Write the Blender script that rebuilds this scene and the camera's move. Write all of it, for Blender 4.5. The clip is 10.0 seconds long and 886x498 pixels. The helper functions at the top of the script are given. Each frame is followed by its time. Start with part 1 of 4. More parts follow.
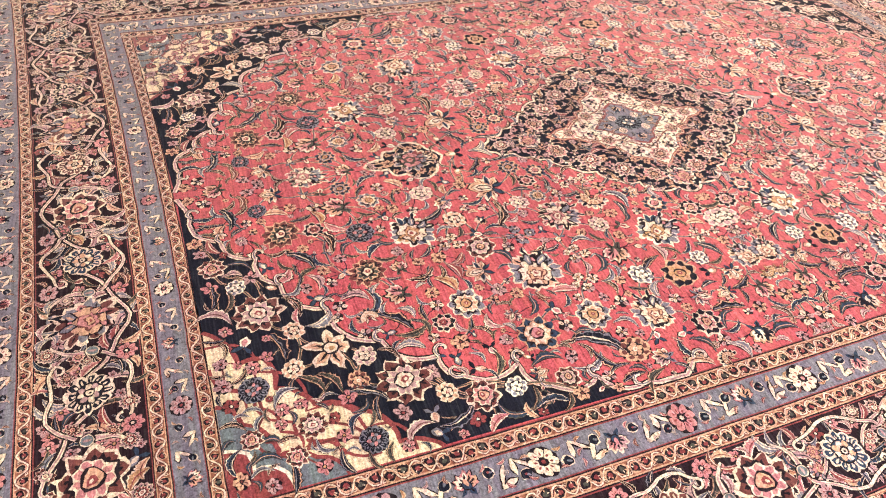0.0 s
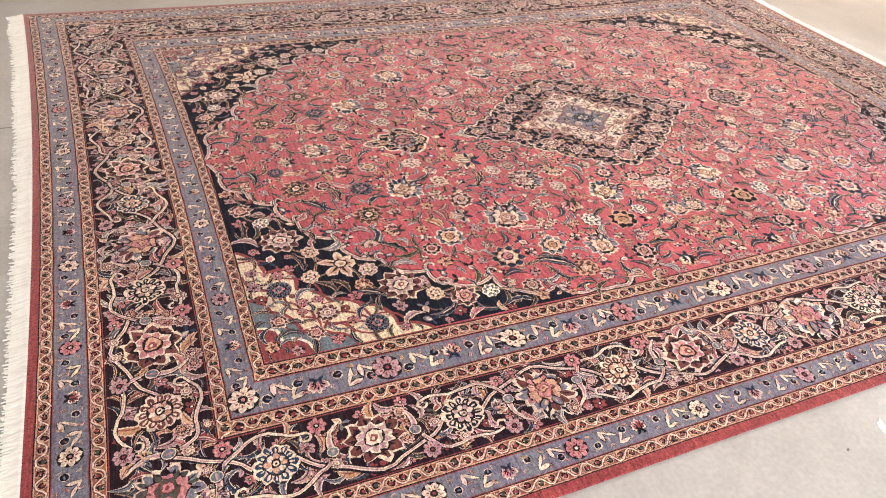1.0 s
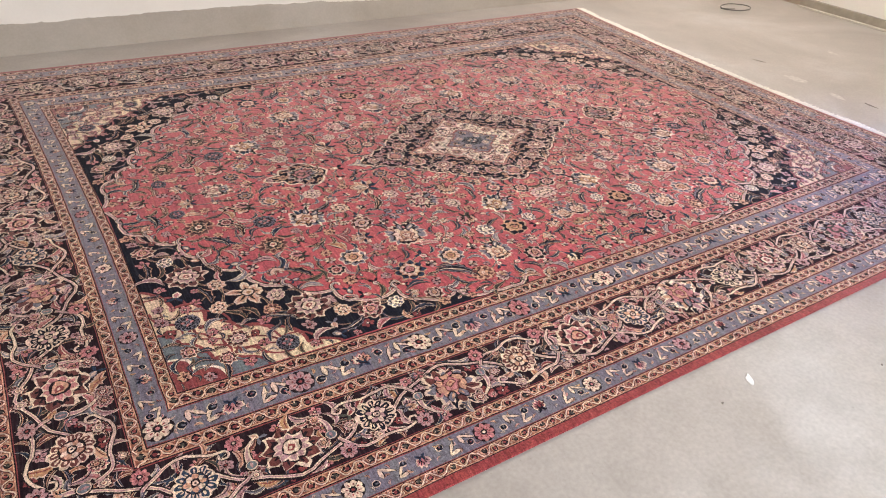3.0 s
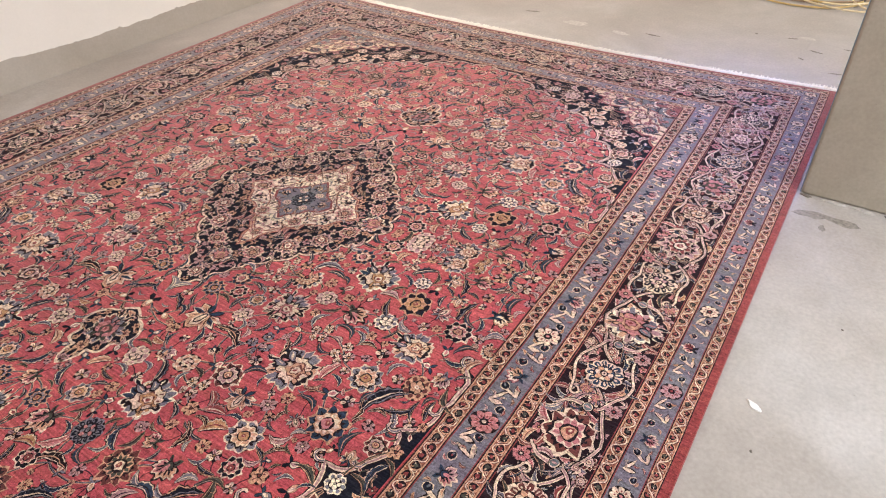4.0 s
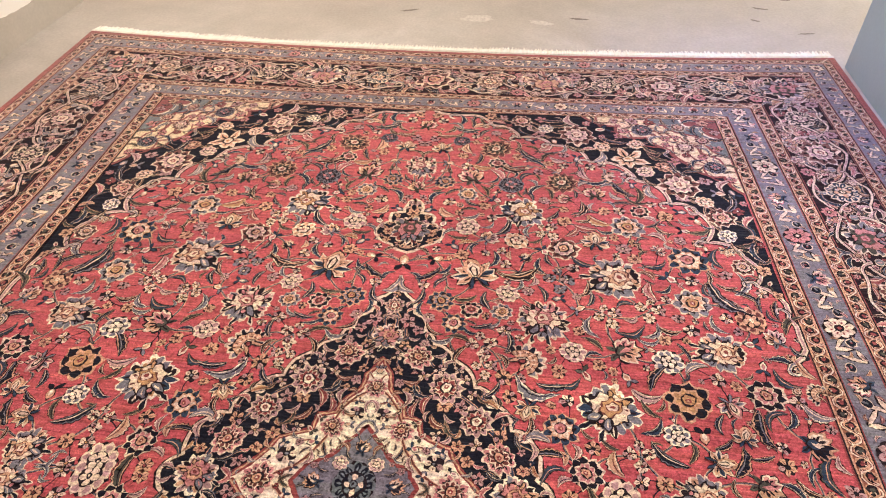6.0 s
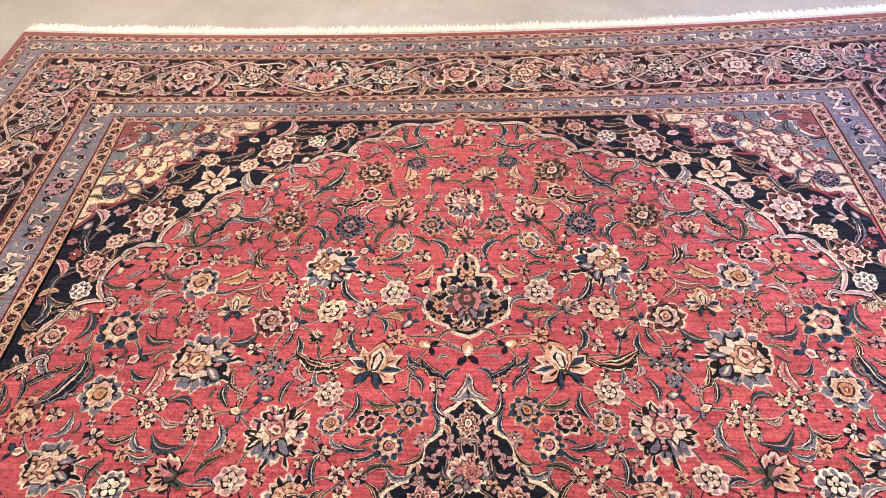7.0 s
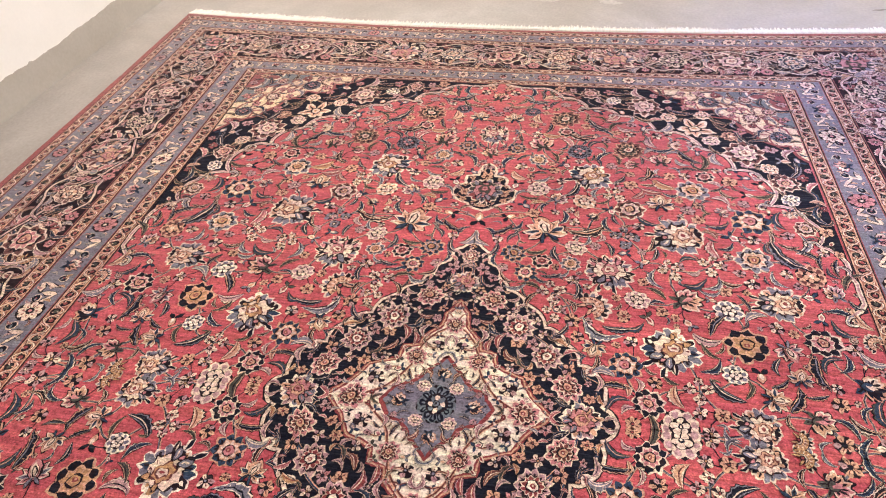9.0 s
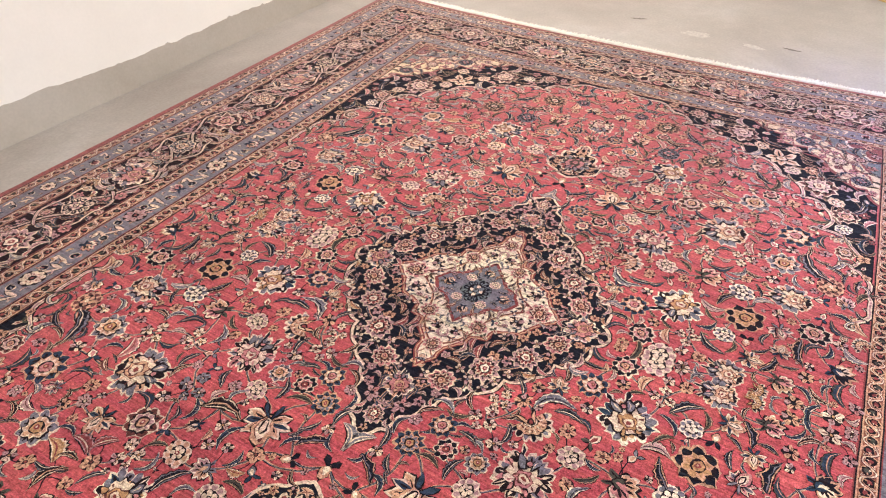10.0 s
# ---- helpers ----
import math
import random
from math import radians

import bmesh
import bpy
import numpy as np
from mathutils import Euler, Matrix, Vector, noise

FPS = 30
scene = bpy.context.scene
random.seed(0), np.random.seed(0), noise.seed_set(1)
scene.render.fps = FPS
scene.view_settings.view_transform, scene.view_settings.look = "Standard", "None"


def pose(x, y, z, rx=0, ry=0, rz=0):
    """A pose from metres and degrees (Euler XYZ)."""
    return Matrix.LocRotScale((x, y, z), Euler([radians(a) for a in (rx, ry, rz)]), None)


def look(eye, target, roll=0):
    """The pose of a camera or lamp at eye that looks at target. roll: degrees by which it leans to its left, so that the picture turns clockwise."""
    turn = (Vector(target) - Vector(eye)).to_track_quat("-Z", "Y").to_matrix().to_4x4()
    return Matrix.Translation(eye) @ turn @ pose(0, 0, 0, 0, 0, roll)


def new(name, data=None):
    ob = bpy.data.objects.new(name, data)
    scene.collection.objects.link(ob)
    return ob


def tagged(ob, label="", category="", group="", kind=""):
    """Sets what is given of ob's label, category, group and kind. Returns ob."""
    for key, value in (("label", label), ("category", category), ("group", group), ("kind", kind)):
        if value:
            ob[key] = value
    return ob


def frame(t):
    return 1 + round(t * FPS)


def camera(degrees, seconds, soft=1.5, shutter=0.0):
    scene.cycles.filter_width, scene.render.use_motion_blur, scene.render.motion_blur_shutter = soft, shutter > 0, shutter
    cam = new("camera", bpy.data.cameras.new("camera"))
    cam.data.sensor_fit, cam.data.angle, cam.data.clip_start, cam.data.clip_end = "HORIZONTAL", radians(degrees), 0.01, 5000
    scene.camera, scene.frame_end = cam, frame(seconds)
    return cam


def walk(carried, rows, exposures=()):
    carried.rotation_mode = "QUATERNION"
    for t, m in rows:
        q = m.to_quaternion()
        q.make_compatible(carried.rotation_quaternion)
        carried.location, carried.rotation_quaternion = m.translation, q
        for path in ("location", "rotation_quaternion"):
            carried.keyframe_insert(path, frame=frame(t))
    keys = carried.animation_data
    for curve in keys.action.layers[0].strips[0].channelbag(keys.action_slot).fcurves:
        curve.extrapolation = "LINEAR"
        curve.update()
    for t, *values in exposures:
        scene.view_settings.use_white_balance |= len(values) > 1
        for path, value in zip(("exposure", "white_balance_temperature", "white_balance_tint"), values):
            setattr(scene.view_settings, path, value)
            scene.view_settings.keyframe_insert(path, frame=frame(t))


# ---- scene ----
cam = camera(68.3, 10.0, 1.1)
PATH = [
    (0, (0.041, 0.021, 1.58), (0.57, 1.326, 0.159), 3.6),
    (0.5, (0.011, -0.331, 1.535), (0.597, 1.068, 0.232), 6.8),
    (1, (-0.212, -0.589, 1.546), (0.421, 0.834, 0.291), 4.8),
    (1.5, (-0.287, -0.804, 1.563), (0.355, 0.697, 0.408), 7.5),
    (2, (-0.302, -0.959, 1.566), (0.385, 0.551, 0.449), 8.4),
    (2.5, (-0.288, -0.98, 1.57), (0.443, 0.532, 0.485), 8.5),
    (3, (-0.216, -0.781, 1.551), (0.659, 0.613, 0.416), 3.8),
    (3.2, (-0.178, -0.618, 1.534), (0.863, 0.648, 0.387), 1.3),
    (4.3, (0.023, 0.338, 1.591), (1.391, 1.16, 0.385), -2.2),
    (4.5, (0.056, 0.537, 1.577), (1.489, 1.293, 0.404), -3.3),
    (5, (0.255, 0.928, 1.554), (1.786, 1.397, 0.356), -3.1),
    (5.5, (0.581, 1.267, 1.552), (2.102, 1.638, 0.307), -2.5),
    (5.7, (0.701, 1.44, 1.512), (2.218, 1.735, 0.243), -2.1),
    (6.8, (1.43, 1.792, 1.422), (2.767, 1.952, -0.057), -3.4),
    (7, (1.507, 1.895, 1.437), (2.829, 2.049, -0.056), -4.9),
    (7.5, (1.502, 1.985, 1.42), (2.783, 2.171, -0.104), -3.0),
    (8, (1.286, 1.893, 1.439), (2.654, 2.094, -0.006), -0.1),
    (8.5, (0.999, 1.68, 1.479), (2.426, 1.953, 0.105), -3.6),
    (9, (0.674, 1.625, 1.488), (2.103, 2.015, 0.144), -4.9),
    (9.5, (0.417, 1.426, 1.516), (1.841, 1.975, 0.225), -0.3),
    (10, (0.174, 1.189, 1.531), (1.503, 1.993, 0.271), -0.3),
]
walk(cam, [(t, look(eye, target, roll)) for t, eye, target, roll in PATH],
     exposures=((0.0, 0.80, 6450, 11), (0.5, 0.64, 6250, 11), (1.0, 0.45, 6250, 12), (2.0, 0.2, 6250, 13), (2.6, 0.09, 6200, 13), (4.4, 0.02, 6200, 13), (5.0, 0.07, 6550, 13), (5.6, 0.1, 6800, 13),
                (7.0, 0.24, 6250, 12), (7.5, 0.26, 6150, 12.5), (9.0, 0.24, 6150, 12.5), (10.0, 0.25, 6150, 12.5)))

# ---- world and lights ----
world = bpy.data.worlds.new("world")
world.use_nodes = True
world.node_tree.nodes["Background"].inputs[0].default_value = (0.75, 0.85, 1.0, 1)
world.node_tree.nodes["Background"].inputs[1].default_value = 0.02
scene.world = world
scene.view_settings.exposure = 0.0

CEILING, X_EAST = 3.1, 6.5


def area_lamp(name, x, y, sx, sy, watts, colour, rx=0.0, ry=0.0, z=CEILING - 0.06):
    data = bpy.data.lights.new(name, "AREA")
    data.shape, data.size, data.size_y = "RECTANGLE", sx, sy
    data.energy, data.color = watts, colour
    ob = new(name, data)
    ob.matrix_world = pose(x, y, z, rx, ry, 0)
    return ob


WARM, DAY, COOL = (1.0, 0.89, 0.79), (0.90, 0.94, 1.0), (0.25, 0.38, 1.0)
# unseen lamps: a wide one added before the south wall, behind the pillar, and ceiling ones
area_lamp("shopfront_daylight", 2.2, -4.4, 8.0, 2.3, 395, DAY, 78, 0, 1.75)
# added fill lamps under the ceiling, set to balance brightness across rug and walls
for lx, ly, watts in ((2.4, -2.4, 84), (5.5, -1.8, 16), (-0.6, 3.6, 13), (3.1, 1.8, 34), (4.8, 3.5, 50)):
    area_lamp("ceiling_tube_light", lx, ly, 1.3, 0.35, watts, DAY if lx == 2.4 else WARM)
# narrow blue lamp, added to tint the rug and floor beside the pillar
area_lamp("ceiling_skylight", 3.45, 0.5, 0.8, 0.5, 7, COOL).data.spread = radians(50)

# ---- materials ----
def material(name, rough=0.8):
    m = bpy.data.materials.new(name)
    m.use_nodes = True
    m.node_tree.nodes["Principled BSDF"].inputs["Roughness"].default_value = rough
    return m


def node(m, kind, **inputs):
    n = m.node_tree.nodes.new(kind)
    for key, value in inputs.items():
        n.inputs[key.replace("_", " ")].default_value = value
    return n


def link(m, a, b):
    m.node_tree.links.new(a, b)


def place(m, scale=(1, 1, 1)):
    """World-sized coordinates, stretched by scale."""
    geo = node(m, "ShaderNodeNewGeometry")
    mul = node(m, "ShaderNodeMapping")
    mul.inputs["Scale"].default_value = scale
    link(m, geo.outputs["Position"], mul.inputs["Vector"])
    return mul.outputs["Vector"]


def ramp(m, fac, stops):
    r = node(m, "ShaderNodeValToRGB")
    while len(r.color_ramp.elements) < len(stops):
        r.color_ramp.elements.new(0.5)
    for e, (pos, col) in zip(r.color_ramp.elements, stops):
        e.position, e.color = pos, (*col, 1)
    link(m, fac, r.inputs[0])
    return r.outputs[0]


def mixed(m, mode, fac, a, b):
    n = node(m, "ShaderNodeMix")
    n.data_type, n.blend_type = "RGBA", mode
    for sock, value in ((n.inputs[0], fac), (n.inputs[6], a), (n.inputs[7], b)):
        if isinstance(value, (int, float)):
            sock.default_value = value
        elif isinstance(value, tuple):
            sock.default_value = (*value, 1)
        else:
            link(m, value, sock)
    return n.outputs[2]


def bump(m, height, strength, distance):
    b = node(m, "ShaderNodeBump", Strength=strength, Distance=distance)
    link(m, height, b.inputs["Height"])
    link(m, b.outputs[0], m.node_tree.nodes["Principled BSDF"].inputs["Normal"])


def wool(name, colour, streak=0.35):
    """Hand-knotted wool: weft streaks, worn patches, single knots of other dye lots and a soft sheen."""
    m = material(name, 0.95)
    out = m.node_tree.nodes["Principled BSDF"]
    lines = node(m, "ShaderNodeTexNoise", Scale=1.0, Detail=4.0, Roughness=0.6)
    link(m, place(m, (170, 9, 9)), lines.inputs["Vector"])
    worn = node(m, "ShaderNodeTexNoise", Scale=2.3, Detail=4.0)
    link(m, place(m, (1.6, 0.7, 1)), worn.inputs["Vector"])
    fibre = node(m, "ShaderNodeTexNoise", Scale=260.0, Detail=2.0)
    link(m, place(m), fibre.inputs["Vector"])
    broad = node(m, "ShaderNodeTexNoise", Scale=1.0, Detail=3.0)
    link(m, place(m, (38, 1.8, 2)), broad.inputs["Vector"])
    knots = node(m, "ShaderNodeTexVoronoi", Scale=1.0, Randomness=0.75)
    link(m, place(m, (230, 190, 1)), knots.inputs["Vector"])
    tuft = node(m, "ShaderNodeSeparateColor")
    link(m, knots.outputs["Color"], tuft.inputs[0])
    bright = max(colour)
    light = tuple(min(1, c * (1 + 0.55 * streak) + 0.05 * streak) for c in colour)
    dark = tuple(c * (1 - 0.75 * streak) for c in colour)
    col = ramp(m, lines.outputs[0], ((0.32, dark), (0.5, colour), (0.7, light)))
    tone = ramp(m, worn.outputs[0], ((0.3, (0.82, 0.80, 0.80)), (0.7, (1.12, 1.1, 1.06))))
    grain = ramp(m, fibre.outputs[0], ((0.32, (0.66, 0.66, 0.66)), (0.68, (1.28, 1.28, 1.28))))
    col = mixed(m, "MULTIPLY", 1.0, col, tone)
    abrash = ((0.28, (0.72, 0.64, 0.72)), (0.45, (1.0, 1.0, 1.0)), (0.58, (1.06, 1.25, 0.95)), (0.72, (1.26, 1.5, 1.35)))
    col = mixed(m, "MULTIPLY", 1.3 * streak, col, ramp(m, broad.outputs[0], abrash))
    col = mixed(m, "MULTIPLY", 0.8, col, grain)
    # single knots, a shade darker or lighter than their neighbours
    shade = ramp(m, tuft.outputs[0], ((0.0, (0.42, 0.40, 0.42)), (0.16, (0.72, 0.70, 0.71)), (0.3, (1, 1, 1)), (0.8, (1.05, 1.05, 1.05)), (0.97, (1.45, 1.5, 1.5))))
    col = mixed(m, "MULTIPLY", 0.6 if bright > 0.1 else 0.4, col, shade)
    # felted, faded and soiled tufts, a hand's width of knots at a time
    fleck = node(m, "ShaderNodeTexNoise", Scale=75.0, Detail=3.0, Roughness=0.7)
    link(m, place(m), fleck.inputs["Vector"])
    soil = ramp(m, fleck.outputs[0], ((0.34, (0.58, 0.54, 0.52)), (0.48, (1, 1, 1)), (0.68, (1.22, 1.22, 1.2))))
    col = mixed(m, "MULTIPLY", 0.7, col, soil)
    link(m, col, out.inputs["Base Color"])
    out.inputs["Sheen Weight"].default_value = 1.0 if streak > 0.4 else 0.09 if bright < 0.1 else 0.95
    out.inputs["Sheen Roughness"].default_value = 0.36
    out.inputs["Sheen Tint"].default_value = (1.0, 0.86, 0.8, 1)
    out.inputs["Specular IOR Level"].default_value = 0.1
    bump(m, knots.outputs["Distance"], 0.4, 0.002)
    return m


COLOURS = {
    "red": (0.475, 0.08, 0.10), "navy": (0.010, 0.010, 0.020), "cream": (0.72, 0.53, 0.435), "white": (0.82, 0.66, 0.555),
    "gold": (0.46, 0.235, 0.125), "rust": (0.24, 0.046, 0.05), "slate": (0.178, 0.158, 0.205), "teal": (0.030, 0.046, 0.085),
    "pink": (0.50, 0.19, 0.205), "olive": (0.075, 0.068, 0.06), "brown": (0.017, 0.0095, 0.014), "azure": (0.14, 0.155, 0.185),
    "tan": (0.57, 0.305, 0.215), "selvedge": (0.27, 0.046, 0.048), "ground": (0.021, 0.0095, 0.015), "mauve": (0.44, 0.245, 0.265),
    "ivory": (0.74, 0.55, 0.39), "bronze": (0.27, 0.092, 0.06), "umber": (0.135, 0.036, 0.034),
}
ORDER = list(COLOURS)
WOOL = [wool(n + " wool", COLOURS[n], 0.5 if n == "red" else 0.35) for n in ORDER]

cotton = material("cream cotton", 0.95)
_n = node(cotton, "ShaderNodeTexNoise", Scale=1.0, Detail=4.0)
link(cotton, place(cotton, (9, 160, 30)), _n.inputs["Vector"])
link(cotton, ramp(cotton, _n.outputs[0], ((0.3, (0.70, 0.64, 0.55)), (0.5, (0.83, 0.78, 0.69)), (0.75, (0.90, 0.86, 0.79)))),
     cotton.node_tree.nodes["Principled BSDF"].inputs["Base Color"])
bump(cotton, _n.outputs[0], 0.6, 0.004)


def concrete(name, base, stain, pale, gloss, grit=1.0):
    """Troweled concrete with cloudy wear, paler scrapes and pitting."""
    m = material(name, gloss)
    out = m.node_tree.nodes["Principled BSDF"]
    clouds = node(m, "ShaderNodeTexNoise", Scale=0.9, Detail=7.0, Roughness=0.62, Distortion=0.6)
    link(m, place(m), clouds.inputs["Vector"])
    blot = node(m, "ShaderNodeTexNoise", Scale=5.5, Detail=6.0, Roughness=0.7)
    link(m, place(m), blot.inputs["Vector"])
    fine = node(m, "ShaderNodeTexNoise", Scale=70.0, Detail=4.0)
    link(m, place(m), fine.inputs["Vector"])
    pits = node(m, "ShaderNodeTexVoronoi", Scale=26.0)
    link(m, place(m), pits.inputs["Vector"])
    col = ramp(m, clouds.outputs[0], ((0.28, stain), (0.5, base), (0.72, pale)))
    col = mixed(m, "MULTIPLY", min(1.0, 0.8 * grit), col, ramp(m, blot.outputs[0], ((0.3, (0.84, 0.84, 0.82)), (0.7, (1.12, 1.12, 1.12)))))
    col = mixed(m, "MULTIPLY", 0.6 * grit, col, ramp(m, fine.outputs[0], ((0.3, (0.86, 0.86, 0.86)), (0.7, (1.1, 1.1, 1.1)))))
    col = mixed(m, "MULTIPLY", 0.5 * grit, col, ramp(m, pits.outputs["Distance"], ((0.02, (0.55, 0.53, 0.5)), (0.07, (1, 1, 1)))))
    link(m, col, out.inputs["Base Color"])
    rough = ramp(m, blot.outputs[0], ((0.3, (gloss - 0.12,) * 3), (0.7, (gloss + 0.15,) * 3)))
    link(m, rough, out.inputs["Roughness"])
    bump(m, fine.outputs[0], 0.25 * grit, 0.002)
    return m


facing_mat = concrete("blue-grey wall paint", (0.285, 0.375, 0.46), (0.245, 0.33, 0.41), (0.325, 0.415, 0.50), 0.5, 0.35)
floor_mat = concrete("troweled concrete", (0.418, 0.382, 0.34), (0.345, 0.308, 0.27), (0.49, 0.468, 0.44), 0.5, 1.1)
pillar_mat = concrete("painted pillar", (0.43, 0.375, 0.295), (0.34, 0.29, 0.22), (0.49, 0.44, 0.36), 0.6, 0.8)
dado_mat = concrete("grey-brown dado paint", (0.455, 0.405, 0.335), (0.39, 0.335, 0.265), (0.48, 0.435, 0.37), 0.55, 0.5)
wall_mat = concrete("cream wall paint", (0.85, 0.80, 0.715), (0.83, 0.775, 0.685), (0.86, 0.815, 0.74), 0.7, 0.18)
ceiling_mat = concrete("white ceiling paint", (0.78, 0.76, 0.72), (0.74, 0.72, 0.68), (0.8, 0.79, 0.76), 0.8, 0.2)

# ---- structure ----
def mesh_object(name, verts, faces, mats, index=None, parent=None, smooth=False):
    me = bpy.data.meshes.new(name)
    me.from_pydata(verts, [], faces)
    for m in mats:
        me.materials.append(m)
    if index is not None:
        me.polygons.foreach_set("material_index", index)
    if smooth:
        me.polygons.foreach_set("use_smooth", [True] * len(me.polygons))
    me.update()
    ob = new(name, me)
    ob.parent = parent
    return ob


def part(name, bm, mat, parent, label=""):
    me = bpy.data.meshes.new(name)
    bm.to_mesh(me)
    bm.free()
    me.materials.append(mat)
    ob = new(name, me)
    ob.parent = parent
    return tagged(ob, label)


def box(bm, x0, x1, y0, y1, z0, z1, bevel=0.0):
    m = Matrix.Translation(((x0 + x1) / 2, (y0 + y1) / 2, (z0 + z1) / 2)) @ Matrix.Diagonal((x1 - x0, y1 - y0, z1 - z0, 1))
    got = bmesh.ops.create_cube(bm, size=1.0, matrix=m)
    if bevel:
        bmesh.ops.bevel(bm, geom=list({e for v in got["verts"] for e in v.link_edges}), offset=bevel, segments=2, affect="EDGES", profile=0.5)


def slab(name, mat, label, category, bounds, bevel=0.0):
    bm = bmesh.new()
    box(bm, *bounds, bevel)
    ob = part(name, bm, mat, None)
    return tagged(ob, label, category, "", "structure")


X0, X1, Y0, Y1 = -4.0, X_EAST, -4.5, 4.285
slab("floor", floor_mat, "grey troweled concrete floor with pale scrapes", "floor", (X0 - 0.2, X1 + 0.2, Y0 - 0.2, Y1 + 0.2, -0.2, 0.0))
slab("ceiling", ceiling_mat, "plain white painted ceiling", "ceiling", (X0 - 0.2, X1 + 0.2, Y0 - 0.2, Y1 + 0.2, CEILING, CEILING + 0.2))
slab("wall_north", wall_mat, "cream painted wall above a grey dado band", "wall", (X0 - 0.2, X1 + 0.2, Y1, Y1 + 0.2, 0, CEILING))
slab("wall_east", wall_mat, "cream painted wall with a low skirting", "wall", (X1, X1 + 0.2, Y0, Y1, 0, CEILING))
slab("wall_south", wall_mat, "plain cream painted wall", "wall", (X0 - 0.2, X1 + 0.2, Y0 - 0.2, Y0, 0, CEILING))
slab("wall_west", wall_mat, "plain cream painted wall", "wall", (X0 - 0.2, X0, Y0, Y1, 0, CEILING))
slab("pillar", pillar_mat, "square concrete pillar with worn lower edges beside the rug", "pillar", (2.855, 3.985, -1.05, 0.124, 0, CEILING), 0.012)

# thin blue-grey slab over the pillar's face towards the rug
slab("pillar_facing", facing_mat, "pale blue-grey painted face of the pillar", "wall paint", (2.863, 3.977, 0.124, 0.1275, 0.002, CEILING - 0.002))


def painted_band(name, label, along, fixed, a, b, height, seed, mat=None):
    """A hand-painted band, 3 mm proud of the wall, with a ragged upper edge."""
    rnd = random.Random(seed)
    n = int(abs(b - a) / 0.02)
    verts, faces = [], []
    drift = 0.0
    for i in range(n + 1):
        s = a + (b - a) * i / n
        drift = 0.85 * drift + rnd.uniform(-0.0035, 0.0035)
        top = height(s) + drift + 0.012 * noise.noise((s * 2.1, seed, 0)) + (0.008 if rnd.random() < 0.03 else 0)
        for depth, z in ((0.003, 0.0), (0.003, top), (-0.01, top)):
            verts.append((s, fixed - depth, z) if along == "x" else (fixed - depth, s, z))
        if i:
            k = 3 * i
            faces += [(k - 3, k, k + 1, k - 2), (k - 2, k + 1, k + 2, k - 1)]
    return tagged(mesh_object(name, verts, faces, [mat or dado_mat]), label, "painted band", "", "structure")


def band_height(x):
    return 0.20 - 0.045 * max(0, min(1, (x - 1.0) / 1.2)) + 0.07 * max(0, min(1, (x - 5.0) / 1.0))


# the dado is darker and browner near the north-east corner
dark_dado_mat = concrete("second coat of brown dado paint", (0.35, 0.285, 0.205), (0.29, 0.23, 0.16), (0.40, 0.335, 0.26), 0.55, 0.6)
painted_band("trim_north", "grey-brown painted dado band with ragged edge", "x", Y1, X0, 5.45, band_height, 3)
painted_band("trim_corner", "darker brown second coat of dado paint in the corner", "x", Y1, 5.45, X1, band_height, 3, dark_dado_mat)
painted_band("trim_east", "darker brown painted dado band with ragged edge", "y", X1, Y1, 3.35, lambda s: 0.26 - 0.10 * (Y1 - s), 5, dark_dado_mat)

# ---- the rug ----
from mathutils.geometry import tessellate_polygon

HL, HW = 2.45, 1.92          # half length and half width
PILE, STEP = 0.012, 0.0003   # height of the pile, and of each colour over the one below


def lay(u, v):
    """Where a point of the rug's design lies on the floor: the rug is a little out of square and bowed."""
    p, q = u / HL, v / HW
    xw, xe = -0.872 - 0.155 * q - 0.048 * q * q, 3.965 + 0.005 * q + 0.095 * q * q
    ys, yn = 0.13 + 0.022 * p + 0.004 * p * p, 3.925 + 0.012 * p + 0.045 * p * p
    b = (1 - p * p) * (1 - q * q)
    return xw + (xe - xw) * (p + 1) / 2 + 0.09 * b, ys + (yn - ys) * (q + 1) / 2 - 0.085 * b


jog = random.Random(4)


